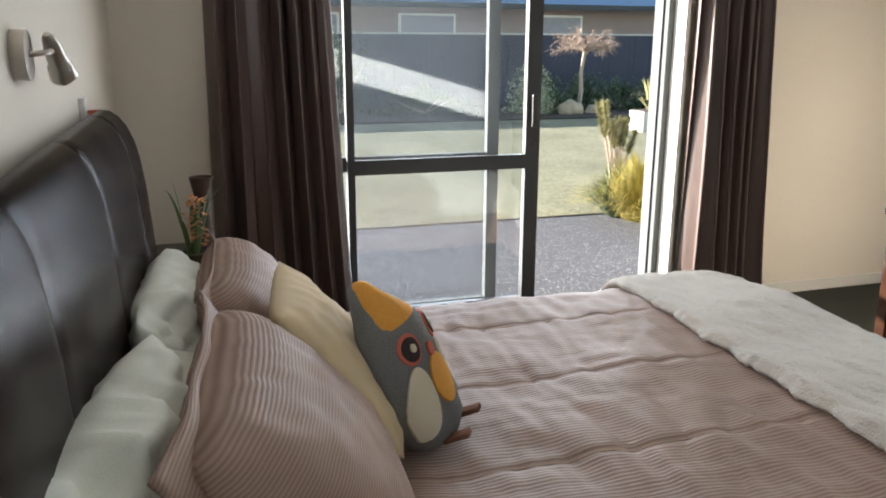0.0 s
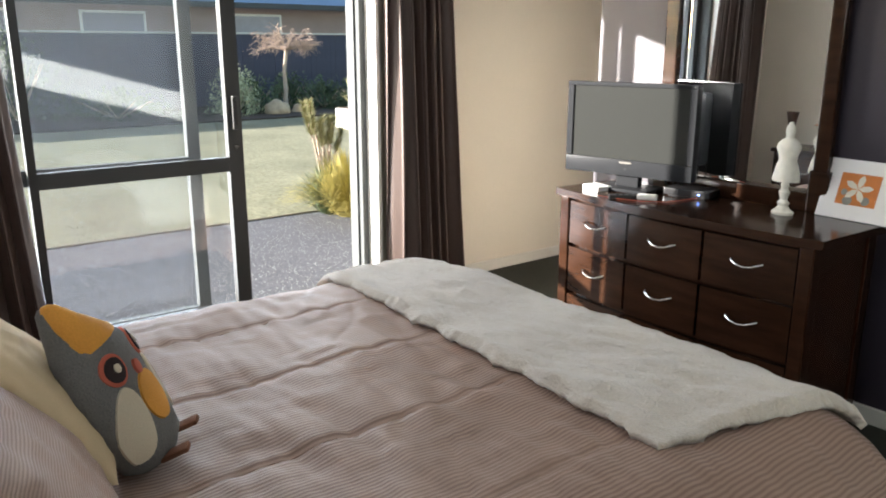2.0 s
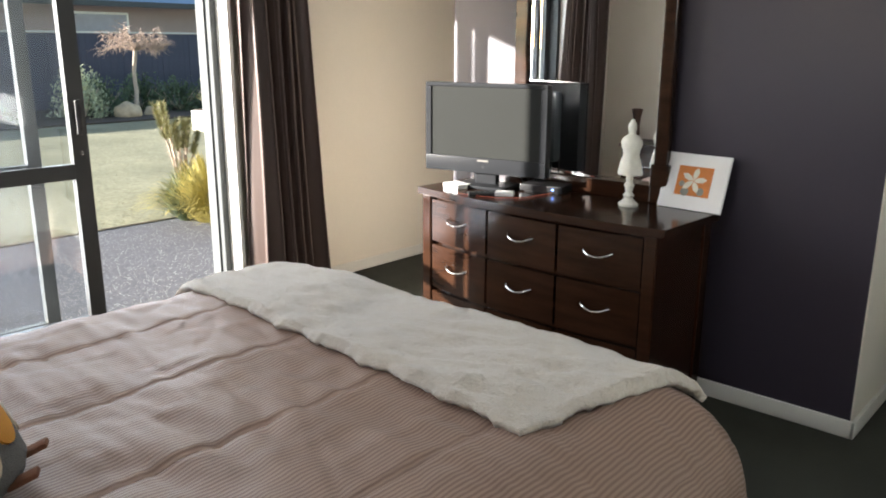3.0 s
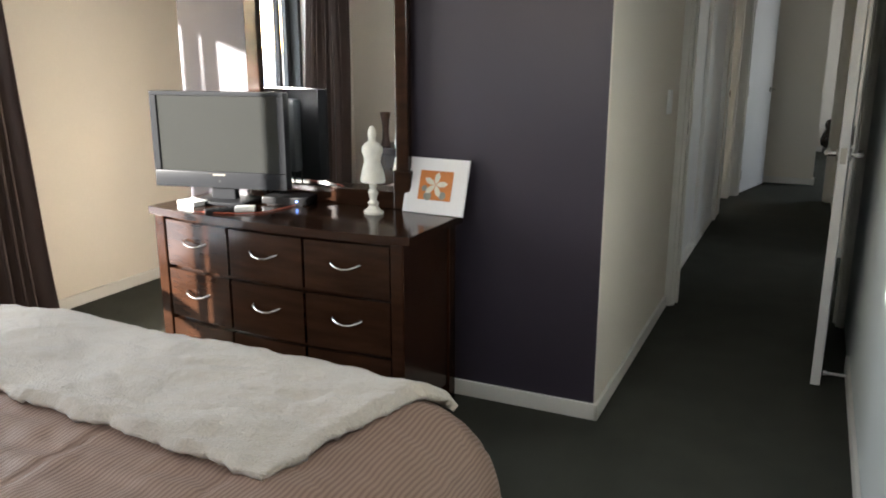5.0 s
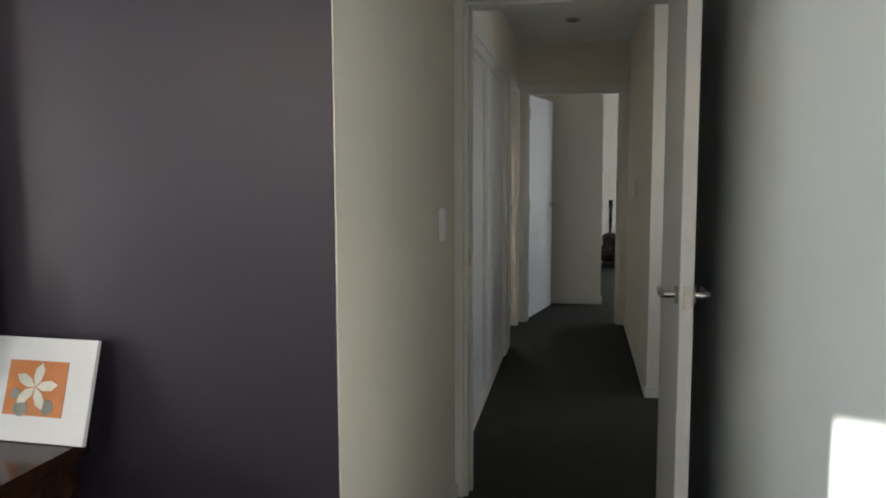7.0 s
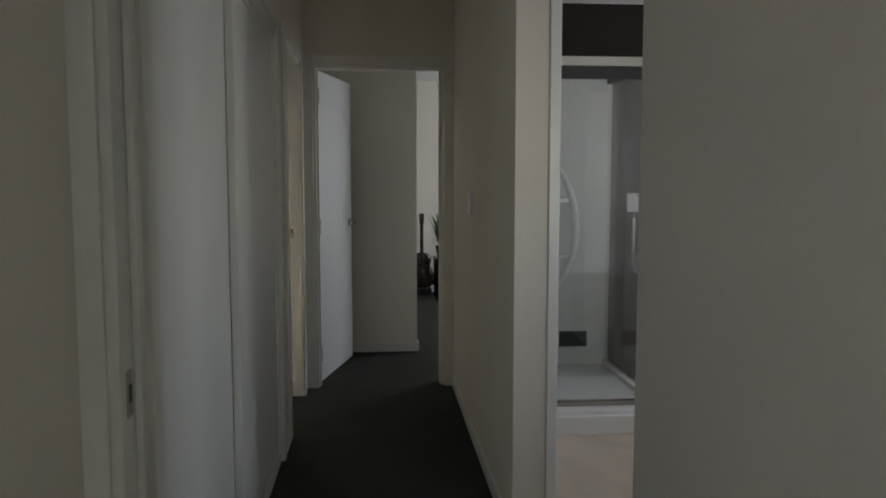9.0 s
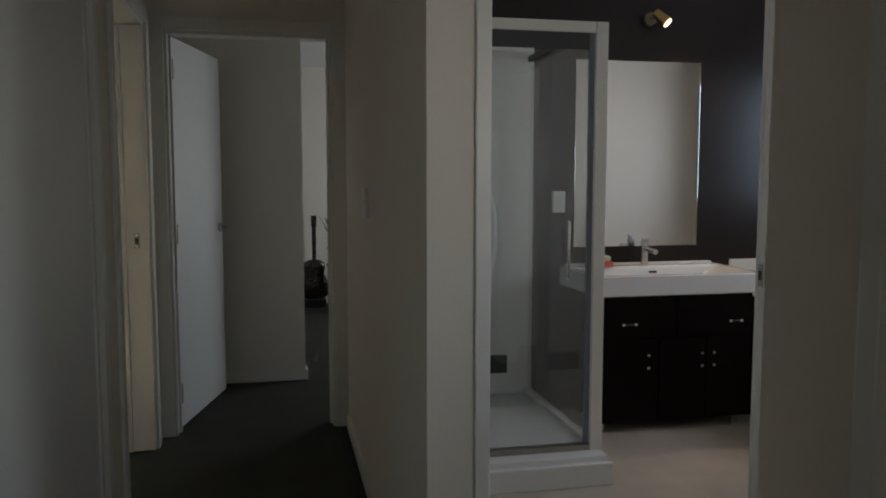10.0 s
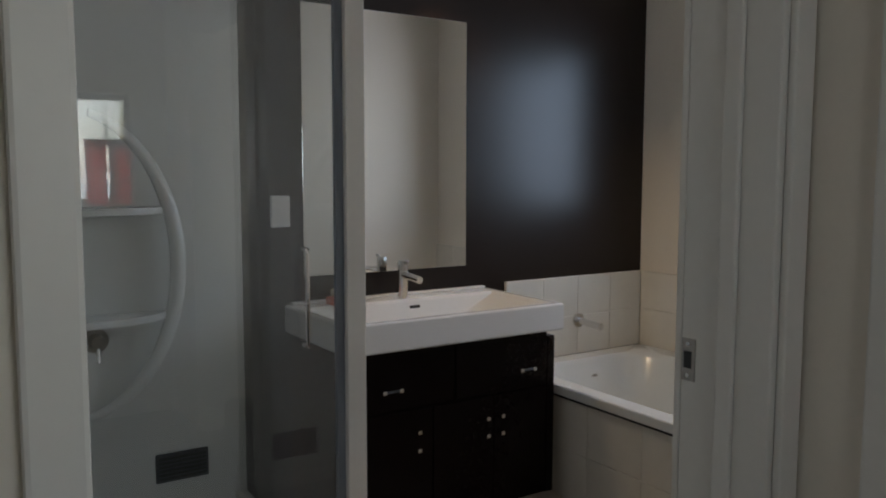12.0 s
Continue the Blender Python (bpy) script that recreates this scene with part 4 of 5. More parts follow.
def bowed(y0, y1, z0, z1, x_back, extra, n=10):
    """A slab with a bowed front between y0 and y1."""
    bm = bmesh.new()
    lo, hi = [], []
    ys = [y0 + (y1 - y0) * i / n for i in range(n + 1)]
    for z, row in ((z0, lo), (z1, hi)):
        row += [bm.verts.new((bow(y, extra), y, z)) for y in ys] + [bm.verts.new((x_back, ys[-1], z)), bm.verts.new((x_back, ys[0], z))]
    k = len(lo)
    for i in range(k):
        bm.faces.new((lo[i], lo[(i + 1) % k], hi[(i + 1) % k], hi[i]))
    bm.faces.new(list(reversed(lo)))
    bm.faces.new(hi)
    return bm


def bev(bm, w=0.004):
    es = [e for e in bm.edges if len(e.link_faces) == 2 and e.calc_face_angle(0) > 0.6]
    bmesh.ops.bevel(bm, geom=es, offset=w, segments=2, profile=0.6, affect="EDGES")
    return bm


part("carcass", bowed(-W / 2 + 0.05, W / 2 - 0.05, 0.10, TOPZ - 0.03, -0.01, -0.012), MAHOG, dr)
part("top", bev(bowed(-W / 2 - 0.03, W / 2 + 0.03, TOPZ - 0.03, TOPZ, 0.0, 0.035), 0.007), MAHOG, dr, "glossy bow-fronted dresser top", True)
for s in (-1, 1):
    y = s * (W / 2 - 0.024)
    part("corner_post", boxes((-0.425, y - 0.026, 0.0, -0.37, y + 0.026, TOPZ - 0.03), bevel=0.006), MAHOG, dr)
    part("back_leg", boxes((-0.06, y - 0.026, 0.0, -0.005, y + 0.026, 0.75), bevel=0.004), MAHOG, dr)
    part("side_panel", boxes((-0.37, y - 0.018, 0.09, -0.06, y + 0.018, TOPZ - 0.03), bevel=0.002), MAHOG, dr)
part("plinth", bev(bowed(-W / 2 + 0.05, W / 2 - 0.05, 0.055, 0.10, -0.36, 0.002), 0.003), MAHOG, dr)
cw = (W - 0.10) / 3
for c in range(3):
    for r, (z0, z1) in enumerate(((0.545, 0.742), (0.325, 0.535), (0.108, 0.315))):
        y0 = -W / 2 + 0.05 + c * cw + 0.006
        d = part("drawer", bev(bowed(y0, y0 + cw - 0.012, z0 + 0.004, z1 - 0.004, -0.34, 0.016), 0.005), MAHOG, dr, "", True)
        yc, zc = y0 + cw / 2 - 0.006, (z0 + z1) / 2 + 0.012
        x = bow(yc, 0.016)
        part("handle", sweep(bmesh.new(), [(x + 0.002, yc - 0.062, zc + 0.008), (x - 0.012, yc - 0.055, zc + 0.004), (x - 0.022, yc - 0.03, zc - 0.006), (x - 0.025, yc, zc - 0.010), (x - 0.022, yc + 0.03, zc - 0.006), (x - 0.012, yc + 0.055, zc + 0.004), (x + 0.002, yc + 0.062, zc + 0.008)], [0.0045, 0.0052, 0.0042, 0.0038, 0.0042, 0.0052, 0.0045], 10), CHROME, d, "curved chrome bow handle", True)

mr = thing("dresser_mirror", "tall framed mirror standing on the mahogany dresser", "mirror", m=pose(2.595, 1.80, TOPZ))
M0, M1 = -0.335, 0.315
part("glass", boxes((-0.022, M0, 0.07, -0.018, M1, 0.905)), MIRROR, mr, "clear silvered mirror glass")
for y0, y1, n in ((M0 - 0.055, M0, "side_post"), (M1, M1 + 0.065, "side_post")):
    part(n, boxes((-0.04, y0, 0.0, -0.002, y1, 1.0), bevel=0.005), MAHOG, mr)
    part("foot_bracket", boxes((-0.045, y0 - 0.012, 0.0, 0.0, y1 + 0.012, 0.16), bevel=0.008), MAHOG, mr)
part("bottom_rail", boxes((-0.038, M0, 0.0, -0.004, M1, 0.07), bevel=0.004), MAHOG, mr)
part("top_rail", boxes((-0.038, M0, 0.905, -0.004, M1, 1.0), bevel=0.004), MAHOG, mr)
part("cornice", boxes((-0.065, M0 - 0.075, 1.0, 0.0, M1 + 0.085, 1.035), bevel=0.008), MAHOG, mr)
part("backing", boxes((-0.012, M0, 0.07, -0.004, M1, 0.905)), MAHOG, mr)

tv = thing("television", "dark grey flat-screen television standing on the dresser", "television", m=pose(2.375, 2.195, TOPZ, 0, 0, 11.3))
part("casing", boxes((-0.015, -0.302, 0.065, 0.035, 0.302, 0.462), bevel=0.010), TVP, tv, "", True)
part("back_cover", boxes((0.035, -0.20, 0.10, 0.085, 0.20, 0.42), bevel=0.02), GRILLE, tv, "", True)
part("bezel", boxes((-0.022, -0.302, 0.445, -0.014, 0.302, 0.462), (-0.022, -0.302, 0.135, -0.014, -0.272, 0.4445), (-0.022, 0.272, 0.135, -0.014, 0.302, 0.4445), bevel=0.003), TVP, tv)
part("speaker_bar", boxes((-0.024, -0.302, 0.065, -0.014, 0.302, 0.134), bevel=0.006), TVP, tv, "", True)
part("screen", boxes((-0.0165, -0.272, 0.135, -0.0145, 0.272, 0.4445)), SCREEN, tv, "matt dark grey screen")
part("badge", boxes((-0.0255, -0.028, 0.118, -0.0235, 0.028, 0.126)), NICKEL, tv, "small silver badge")
part("sensor", tube(bmesh.new(), (-0.0245, 0.0, 0.095), (-0.0235, 0.0, 0.095), 0.006), BLACKP, tv)
part("neck", boxes((0.0, -0.055, 0.014, 0.04, 0.055, 0.075), bevel=0.006), TVP, tv)
part("base", boxes((-0.075, -0.13, 0.0, 0.10, 0.13, 0.016), bevel=0.006), TVP, tv, "flat rectangular stand", True)
bx = thing("set_top_box", "flat black set-top box beside the television", "set-top box", m=pose(2.50, 1.94, TOPZ, 0, 0, 12))
part("casing", boxes((-0.075, -0.10, 0.004, 0.075, 0.10, 0.034), bevel=0.005), BLACKP, bx)
part("indicator", boxes((-0.077, -0.06, 0.016, -0.0745, -0.052, 0.021)), emitter("blue_led", (0.1, 0.25, 1.0), 3.0), bx, "small blue light")
for x in (-0.06, 0.06):
    part("foot", boxes((x - 0.01, -0.08, 0, x + 0.01, 0.08, 0.005)), BLACKP, bx)
wb = thing("power_adapter", "small white plastic adapter lying on the dresser", "adapter", m=pose(2.27, 2.00, TOPZ, 0, 0, 30))
part("body", boxes((-0.025, -0.04, 0, 0.025, 0.04, 0.020), bevel=0.006), WHITEP, wb)
wb2 = thing("white_box", "small white carton under the television", "box", m=pose(2.28, 2.28, TOPZ, 0, 0, -8))
part("body", boxes((-0.04, -0.05, 0, 0.04, 0.05, 0.020), bevel=0.003), WHITEP, wb2)
part("flap", boxes((-0.04, -0.001, 0.0202, 0.04, 0.05, 0.0212)), PAPER, wb2)
rm = thing("remote_control", "black remote control on the dresser", "remote", m=pose(2.22, 2.06, TOPZ, 0, 0, 50))
part("body", boxes((-0.02, -0.08, 0, 0.02, 0.08, 0.018), bevel=0.006), BLACKP, rm)
for k in range(5):
    part("button", boxes((-0.012, -0.06 + k * 0.025, 0.0175, 0.012, -0.05 + k * 0.025, 0.0195)), TVP, rm)
cb = tagged(link("cable", sweep(bmesh.new(), [(2.16, 2.17, TOPZ + 0.004), (2.17, 2.08, TOPZ + 0.004), (2.20, 1.98, TOPZ + 0.004), (2.27, 1.90, TOPZ + 0.004), (2.40, 1.88, TOPZ + 0.004), (2.53, 1.87, TOPZ + 0.006)], 0.0022), FELTR, smooth=True), "thin orange-red cable lying on the dresser", "cable")
for k, y in enumerate((2.02, 2.06, 2.10)):
    tagged(link("cable", sweep(bmesh.new(), [(2.42, y, TOPZ + 0.20), (2.46, y - 0.01, TOPZ + 0.10), (2.49, y - 0.03, TOPZ + 0.03), (2.51, y - 0.06, TOPZ + 0.005)], 0.0035), BLACKP, smooth=True), "black cable hanging behind the television", "cable", "television cables")

df = tagged(link("dress_form", lathe(bmesh.new(), [(0.040, 0.0), (0.042, 0.010), (0.030, 0.018), (0.018, 0.032), (0.024, 0.044), (0.013, 0.056), (0.018, 0.075), (0.022, 0.085), (0.012, 0.098), (0.016, 0.112), (0.013, 0.122), (0.050, 0.126), (0.052, 0.135), (0.044, 0.175), (0.033, 0.205), (0.036, 0.225), (0.044, 0.245), (0.043, 0.262), (0.030, 0.278), (0.016, 0.286), (0.015, 0.30), (0.018, 0.305), (0.017, 0.325), (0.006, 0.345)], 26, sy=1.0, sx=0.75), FORMW, smooth=True, m=pose(2.44, 1.505, TOPZ)), "small distressed white dress-form ornament on the dresser", "ornament")

pf = thing("picture", "white mat picture of an ivory flower leaning on the wall", "picture", m=Matrix.Translation((2.525, 1.29, TOPZ)) @ Matrix.Rotation(radians(-3.5), 4, "Z") @ Matrix.Rotation(radians(18), 4, "Y"))
part("mat_board", boxes((-0.006, -0.135, 0, 0.006, 0.135, 0.222), bevel=0.002), PAPER, pf)
part("print", boxes((-0.0075, -0.073, 0.055, -0.0055, 0.073, 0.172)), PRINT, pf, "orange photographic print")
for k in range(5):
    a = 0.5 + k * 1.2566
    bm = bmesh.new()
    c = [bm.verts.new((-0.0085 - 0.0002 * k, 0.053 * (s * math.cos(a) - w * math.sin(a)), 0.116 + 0.050 * (s * math.sin(a) + w * math.cos(a)))) for s, w in ((0.02, 0), (0.35, 0.2), (0.75, 0.22), (1.05, 0), (0.75, -0.22), (0.35, -0.2))]
    bm.faces.new(c)
    part("petal", bm, PETAL, pf)
for y, z, r in ((-0.035, 0.075, 0.016), (0.03, 0.07, 0.018), (0.048, 0.10, 0.012)):
    part("pebble", lathe(bmesh.new(), [(r, 0), (r * 0.9, 0.0008)], 14, m=Matrix.Translation((-0.0075, y, z)) @ Matrix.Rotation(radians(-90), 4, "Y")), STONEP, pf)

# ---- bathroom ----
sh = thing("shower", "white framed glass shower cubicle with an acrylic tray", "shower")
part("tray", boxes((6.96, -1.275, 0.0, 7.98, -0.39, 0.12), bevel=0.012), ACRYL, sh, "white acrylic shower tray", True)
part("threshold", boxes((6.925, -1.285, 0.0, 6.96, -0.39, 0.10), bevel=0.008), ACRYL, sh)
for y0, y1, x0, x1 in ((-1.275, -1.222, 7.03, 7.083), (-0.42, -0.39, 7.04, 7.075)):
    part("post", boxes((x0, y0, 0.12, x1, y1, 1.93), bevel=0.004), TRIM, sh, "white aluminium post")
part("head_rail", boxes((7.035, -1.222, 1.885, 7.078, -0.42, 1.93), bevel=0.003), TRIM, sh, "white aluminium head rail")
part("sill_rail", boxes((7.035, -1.222, 0.12, 7.078, -0.42, 0.145), bevel=0.003), NICKEL, sh)
part("return_rail", boxes((7.083, -1.262, 1.90, 7.98, -1.236, 1.93), bevel=0.003), ALUG, sh)
part("return_sill", boxes((7.083, -1.269, 0.12, 7.98, -1.229, 0.145), bevel=0.003), TRIM, sh)
dg = part("door_glass", boxes((7.053, -1.195, 0.145, 7.059, -0.42, 1.82)), SHOWERG, sh)
part("pull_bar", sweep(bmesh.new(), [(7.05, -1.11, 0.87), (7.02, -1.11, 0.87), (7.02, -1.11, 0.88), (7.02, -1.11, 1.10), (7.02, -1.11, 1.11), (7.05, -1.11, 1.11)], 0.006), CHROME, dg, "slim chrome pull bar", True)
part("edge_strip", boxes((7.048, -1.222, 0.145, 7.062, -1.200, 1.885)), SEALG, dg)
part("transom", boxes((7.045, -1.196, 1.82, 7.066, -0.42, 1.885)), ALUG, dg, "grey shower head rail")
part("side_glass", boxes((7.083, -1.252, 0.145, 7.98, -1.246, 1.885)), SHOWERG, sh)
sf = thing("shower_shelf", "moulded white corner shower shelf with a curved front", "shelf")
for z in (0.815, 1.165):
    bm = bmesh.new()
    pts = [(7.978, -0.40), (7.978, -1.005)] + [(7.978 - 0.15 * math.sin(a), -0.70 - 0.305 * math.cos(a)) for a in [k * math.pi / 10 for k in range(1, 10)]] + [(7.978, -0.40)]
    lo = [bm.verts.new((x, y, z)) for x, y in pts[:-1]]
    hi = [bm.verts.new((x, y, z + 0.022)) for x, y in pts[:-1]]
    for i in range(len(lo)):
        j = (i + 1) % len(lo)
        bm.faces.new((lo[i], lo[j], hi[j], hi[i]))
    bm.faces.new(lo)
    bm.faces.new(hi)
    part("ledge", bm, ACRYL, sf)
rim, rings = bmesh.new(), []
for k in range(21):
    a = -1.5 + 0.1425 * k
    q, n, w = Vector((7.955 - 0.02 * math.cos(a), -0.70 - 0.335 * math.cos(a), 1.0 + 0.50 * math.sin(a))), Vector((0, -math.cos(a), math.sin(a))), 0.008 + 0.012 * math.sin(math.pi * (k + 1) / 22)
    rings.append([rim.verts.new(q + Vector((w * math.cos(b), 0, 0)) + n * (w * 1.3 * math.sin(b))) for b in [2 * math.pi * i / 10 for i in range(10)]])
for p, q in zip(rings, rings[1:]):
    for i in range(10):
        rim.faces.new((p[i], p[(i + 1) % 10], q[(i + 1) % 10], q[i]))
rim.faces.new(rings[0])
rim.faces.new(rings[-1])
part("arched_rim", rim, ACRYL, sf, "curved acrylic rim", True)
rv = thing("red_vase", "pair of ribbed red glass vases with palm fronds on the sill", "vase", m=pose(4.45, -1.13, 1.14))
for y in (-0.058, 0.058):
    part("cylinder", lathe(bmesh.new(), [(0.046, 0), (0.052, 0.012), (0.052, 0.10), (0.047, 0.14), (0.052, 0.18), (0.052, 0.32), (0.055, 0.338), (0.046, 0.33), (0.042, 0.29)], 20), RED, rv, "", True)
    rv.children[-1].location = (0, y, 0)
bm = bmesh.new()
for k in range(19):
    a = -1.0 + 2.0 * k / 18
    blade(bm, (0.01 + 0.001 * (k % 3), 0.04 * a, 0.30), (0.02 - 0.03 * (k % 2), 0.25 * math.sin(a), 0.33 + 0.24 * math.cos(a)), 0.006, 0.0)
part("fronds", bm, LEAF, rv, "slender palm fronds")
mx = thing("shower_mixer", "round brass-toned shower mixer under the corner shelf", "tap", m=pose(7.978, -0.775, 0.755))
part("rose", tube(bmesh.new(), (0, 0, 0), (-0.012, 0, 0), 0.040, seg=24), NICKEL, mx, "", True)
part("body", tube(bmesh.new(), (-0.012, 0, 0), (-0.055, 0, 0), 0.024, 0.020, seg=20), NICKEL, mx, "", True)
part("lever", tube(bmesh.new(), (-0.045, 0, -0.005), (-0.060, 0, -0.065), 0.007), CHROME, mx, "", True)
gv = thing("wall_vent", "dark grey louvred vent low on the shower wall", "vent")
part("frame", boxes((7.968, -1.13, 0.235, 7.9795, -0.95, 0.335), bevel=0.003), GRILLE, gv)
for k in range(6):
    part("slat", boxes((7.962, -1.12, 0.246 + k * 0.014, 7.969, -0.96, 0.253 + k * 0.014)), ALUG, gv)
mi = thing("bathroom_mirror", "frameless rectangular mirror over the basin", "mirror")
part("glass", boxes((7.99, -2.247, 0.912, 7.996, -1.51, 1.925), bevel=0.0015), MIRROR, mi)
part("backing", boxes((7.9965, -2.24, 0.92, 7.9995, -1.52, 1.918)), GRILLE, mi)

va = thing("vanity", "espresso vanity cabinet with chrome knobs on short legs", "vanity")
part("carcass", boxes((7.56, -2.325, 0.052, 7.97, -1.48, 0.709), bevel=0.003), ESPRESSO, va)
part("side_panel", boxes((7.545, -2.362, 0.052, 7.97, -2.3255, 0.675), bevel=0.003), ESPRESSO, va)
for y0, y1, z0, z1 in ((-2.32, -2.07, 0.056, 0.48), (-2.066, -1.805, 0.056, 0.48), (-1.80, -1.485, 0.056, 0.48), (-2.32, -1.90, 0.487, 0.704), (-1.895, -1.485, 0.487, 0.704)):
    part("front", boxes((7.543, y0, z0, 7.56, y1, z1), bevel=0.003), ESPRESSO, va)


def knob(y, z):
    part("knob", boxes((7.524, y - 0.0078, z - 0.0072, 7.544, y + 0.0078, z + 0.0072), bevel=0.0022), CHROME, va, "small square chrome knob", True)


for y, z in ((-1.738, 0.40), (-1.738, 0.335), (-2.033, 0.40), (-2.033, 0.335), (-2.10, 0.40), (-2.10, 0.335), (-1.60, 0.56), (-1.665, 0.56), (-2.19, 0.56), (-2.25, 0.56)):
    knob(y, z)
for y in (-1.6325, -2.22):
    part("pull_rod", tube(bmesh.new(), (7.530, y - 0.025, 0.56), (7.530, y + 0.025, 0.56), 0.004), GRILLE, va, "dark drawer pull rod", True)
for y in (-1.52, -2.27):
    for x in (7.60, 7.93):
        part("leg", tube(bmesh.new(), (x, y, 0.0), (x, y, 0.055), 0.018), CHROME, va, "chrome leg", True)

ba = thing("basin", "white rectangular ceramic basin on the vanity", "basin")
X0, X1, Y0, Y1, Z0, Z1 = 7.475, 7.985, -2.345, -1.43, 0.71, 0.812


def bowl():
    bm = bmesh.new()
    ring = lambda x0, x1, y0, y1, z: [bm.verts.new((x, y, z)) for x, y in ((x0, y0), (x1, y0), (x1, y1), (x0, y1))]
    rows = [ring(X0 + 0.005, X1, Y0 + 0.005, Y1 - 0.005, Z0), ring(X0, X1, Y0, Y1, Z0 + 0.006), ring(X0, X1, Y0, Y1, Z1 - 0.006), ring(X0 + 0.006, X1, Y0 + 0.006, Y1 - 0.006, Z1), ring(X0 + 0.03, X1 - 0.10, Y0 + 0.03, Y1 - 0.03, Z1), ring(X0 + 0.036, X1 - 0.108, Y0 + 0.05, Y1 - 0.05, Z1 - 0.012), ring(X0 + 0.10, X1 - 0.13, Y0 + 0.22, Y1 - 0.22, Z1 - 0.085)]
    for p, q in zip(rows, rows[1:]):
        for i in range(4):
            bm.faces.new((p[i], p[(i + 1) % 4], q[(i + 1) % 4], q[i]))
    bm.faces.new(rows[0])
    bm.faces.new(rows[-1])
    return bm


part("bowl", bowl(), CERAM, ba)
part("back_lip", boxes((7.955, Y0 + 0.02, Z1 + 0.0005, 7.985, Y1 - 0.02, Z1 + 0.012), bevel=0.003), CERAM, ba)
part("overflow", boxes((7.868, -1.945, Z1 - 0.038, 7.874, -1.90, Z1 - 0.026), bevel=0.001), BLACKP, ba)
part("waste", tube(bmesh.new(), (7.72, -1.89, Z1 - 0.086), (7.72, -1.89, Z1 - 0.081), 0.026, seg=20), CHROME, ba, "", True)
tp = thing("mixer_tap", "chrome basin mixer tap with a flat lever", "tap")
part("body", tube(bmesh.new(), (7.905, -1.888, Z1), (7.905, -1.888, Z1 + 0.135), 0.021, seg=20), CHROME, tp, "", True)
part("spout", tube(bmesh.new(), (7.905, -1.888, Z1 + 0.095), (7.775, -1.888, Z1 + 0.085), 0.014), CHROME, tp, "", True)
part("lever", tube(bmesh.new(), (7.905, -1.888, Z1 + 0.135), (7.865, -1.888, Z1 + 0.152), 0.008), CHROME, tp, "", True)
part("cap", tube(bmesh.new(), (7.905, -1.888, Z1 + 0.136), (7.905, -1.888, Z1 + 0.15), 0.021, 0.017), CHROME, tp, "", True)
so = thing("soap_gift", "small wrapped soap parcel with a red band on the basin", "soap")
part("parcel", boxes((7.86, -1.69, Z1 + 0.001, 7.93, -1.57, Z1 + 0.03), bevel=0.005), FELTR, so, "red parcel")
part("wrapping", boxes((7.865, -1.675, Z1 + 0.03, 7.925, -1.585, Z1 + 0.06), bevel=0.008), FELTC, so, "cream cloth wrap")

tub = thing("bathtub", "white inset bathtub with a tiled front panel", "bathtub")
TX0, TX1, TY0, TY1, TZ = 6.03, 7.985, -3.305, -2.42, 0.455


def tubshell():
    bm = bmesh.new()
    ring = lambda ix, iy, z, rnd: [bm.verts.new(((TX0 + TX1) / 2 + math.copysign(abs(math.cos(a)) ** rnd, math.cos(a)) * ((TX1 - TX0) / 2 - ix), (TY0 + TY1) / 2 + math.copysign(abs(math.sin(a)) ** rnd, math.sin(a)) * ((TY1 - TY0) / 2 - iy), z)) for a in [2 * math.pi * (k + 0.5) / 40 for k in range(40)]]
    rows = [ring(0, 0, TZ - 0.035, 0.06), ring(0, 0, TZ - 0.004, 0.06), ring(0.004, 0.004, TZ, 0.06), ring(0.09, 0.08, TZ, 0.3), ring(0.10, 0.095, TZ - 0.02, 0.35), ring(0.17, 0.14, 0.15, 0.45), ring(0.24, 0.20, 0.08, 0.5)]
    for p, q in zip(rows, rows[1:]):
        for i in range(40):
            bm.faces.new((p[i], p[(i + 1) % 40], q[(i + 1) % 40], q[i]))
    bm.faces.new(rows[-1])
    return bm


part("shell", tubshell(), ACRYL, tub, "", True)
part("panel_backing", boxes((6.03, -2.455, 0.0, 7.985, -2.435, TZ - 0.04)), GROUT, tub)
for i in range(7):
    for j in range(2):
        x0, z0 = 6.034 + i * 0.279, 0.004 + j * 0.204
        part("tile", boxes((x0, -2.436, z0, x0 + 0.2755, -2.4325, z0 + 0.199), bevel=0.002), TILE, tub)
part("seal", boxes((6.03, -2.434, TZ - 0.045, 7.985, -2.424, TZ - 0.036)), BLACKP, tub)
part("overflow", tube(bmesh.new(), (7.90, -2.89, 0.36), (7.87, -2.89, 0.355), 0.025), CHROME, tub, "", True)
sp = thing("bath_spout", "chrome wall-mounted bath spout", "tap")
part("flange", tube(bmesh.new(), (7.99, -2.886, 0.615), (7.975, -2.886, 0.615), 0.032, seg=24), CHROME, sp, "", True)
part("pipe", tube(bmesh.new(), (7.98, -2.886, 0.615), (7.83, -2.886, 0.607), 0.016), CHROME, sp, "", True)
ts = structure("splashback_1", boxes((7.986, -3.314, TZ, 7.9995, -2.462, 0.825)), GROUT, "white tiled splashback over the bath", "tiles")
for i in range(4):
    for j in range(2):
        y0, z0 = -3.300 + i * 0.2095, TZ + 0.003 + j * 0.184
        part("tile", boxes((7.984, y0, z0, 7.9875, y0 + 0.2055, z0 + 0.180), bevel=0.002), TILE, ts)
ts2 = structure("splashback_2", boxes((6.03, -3.3145, TZ, 7.98, -3.301, 0.825)), GROUT, "white tiled splashback over the bath", "tiles")
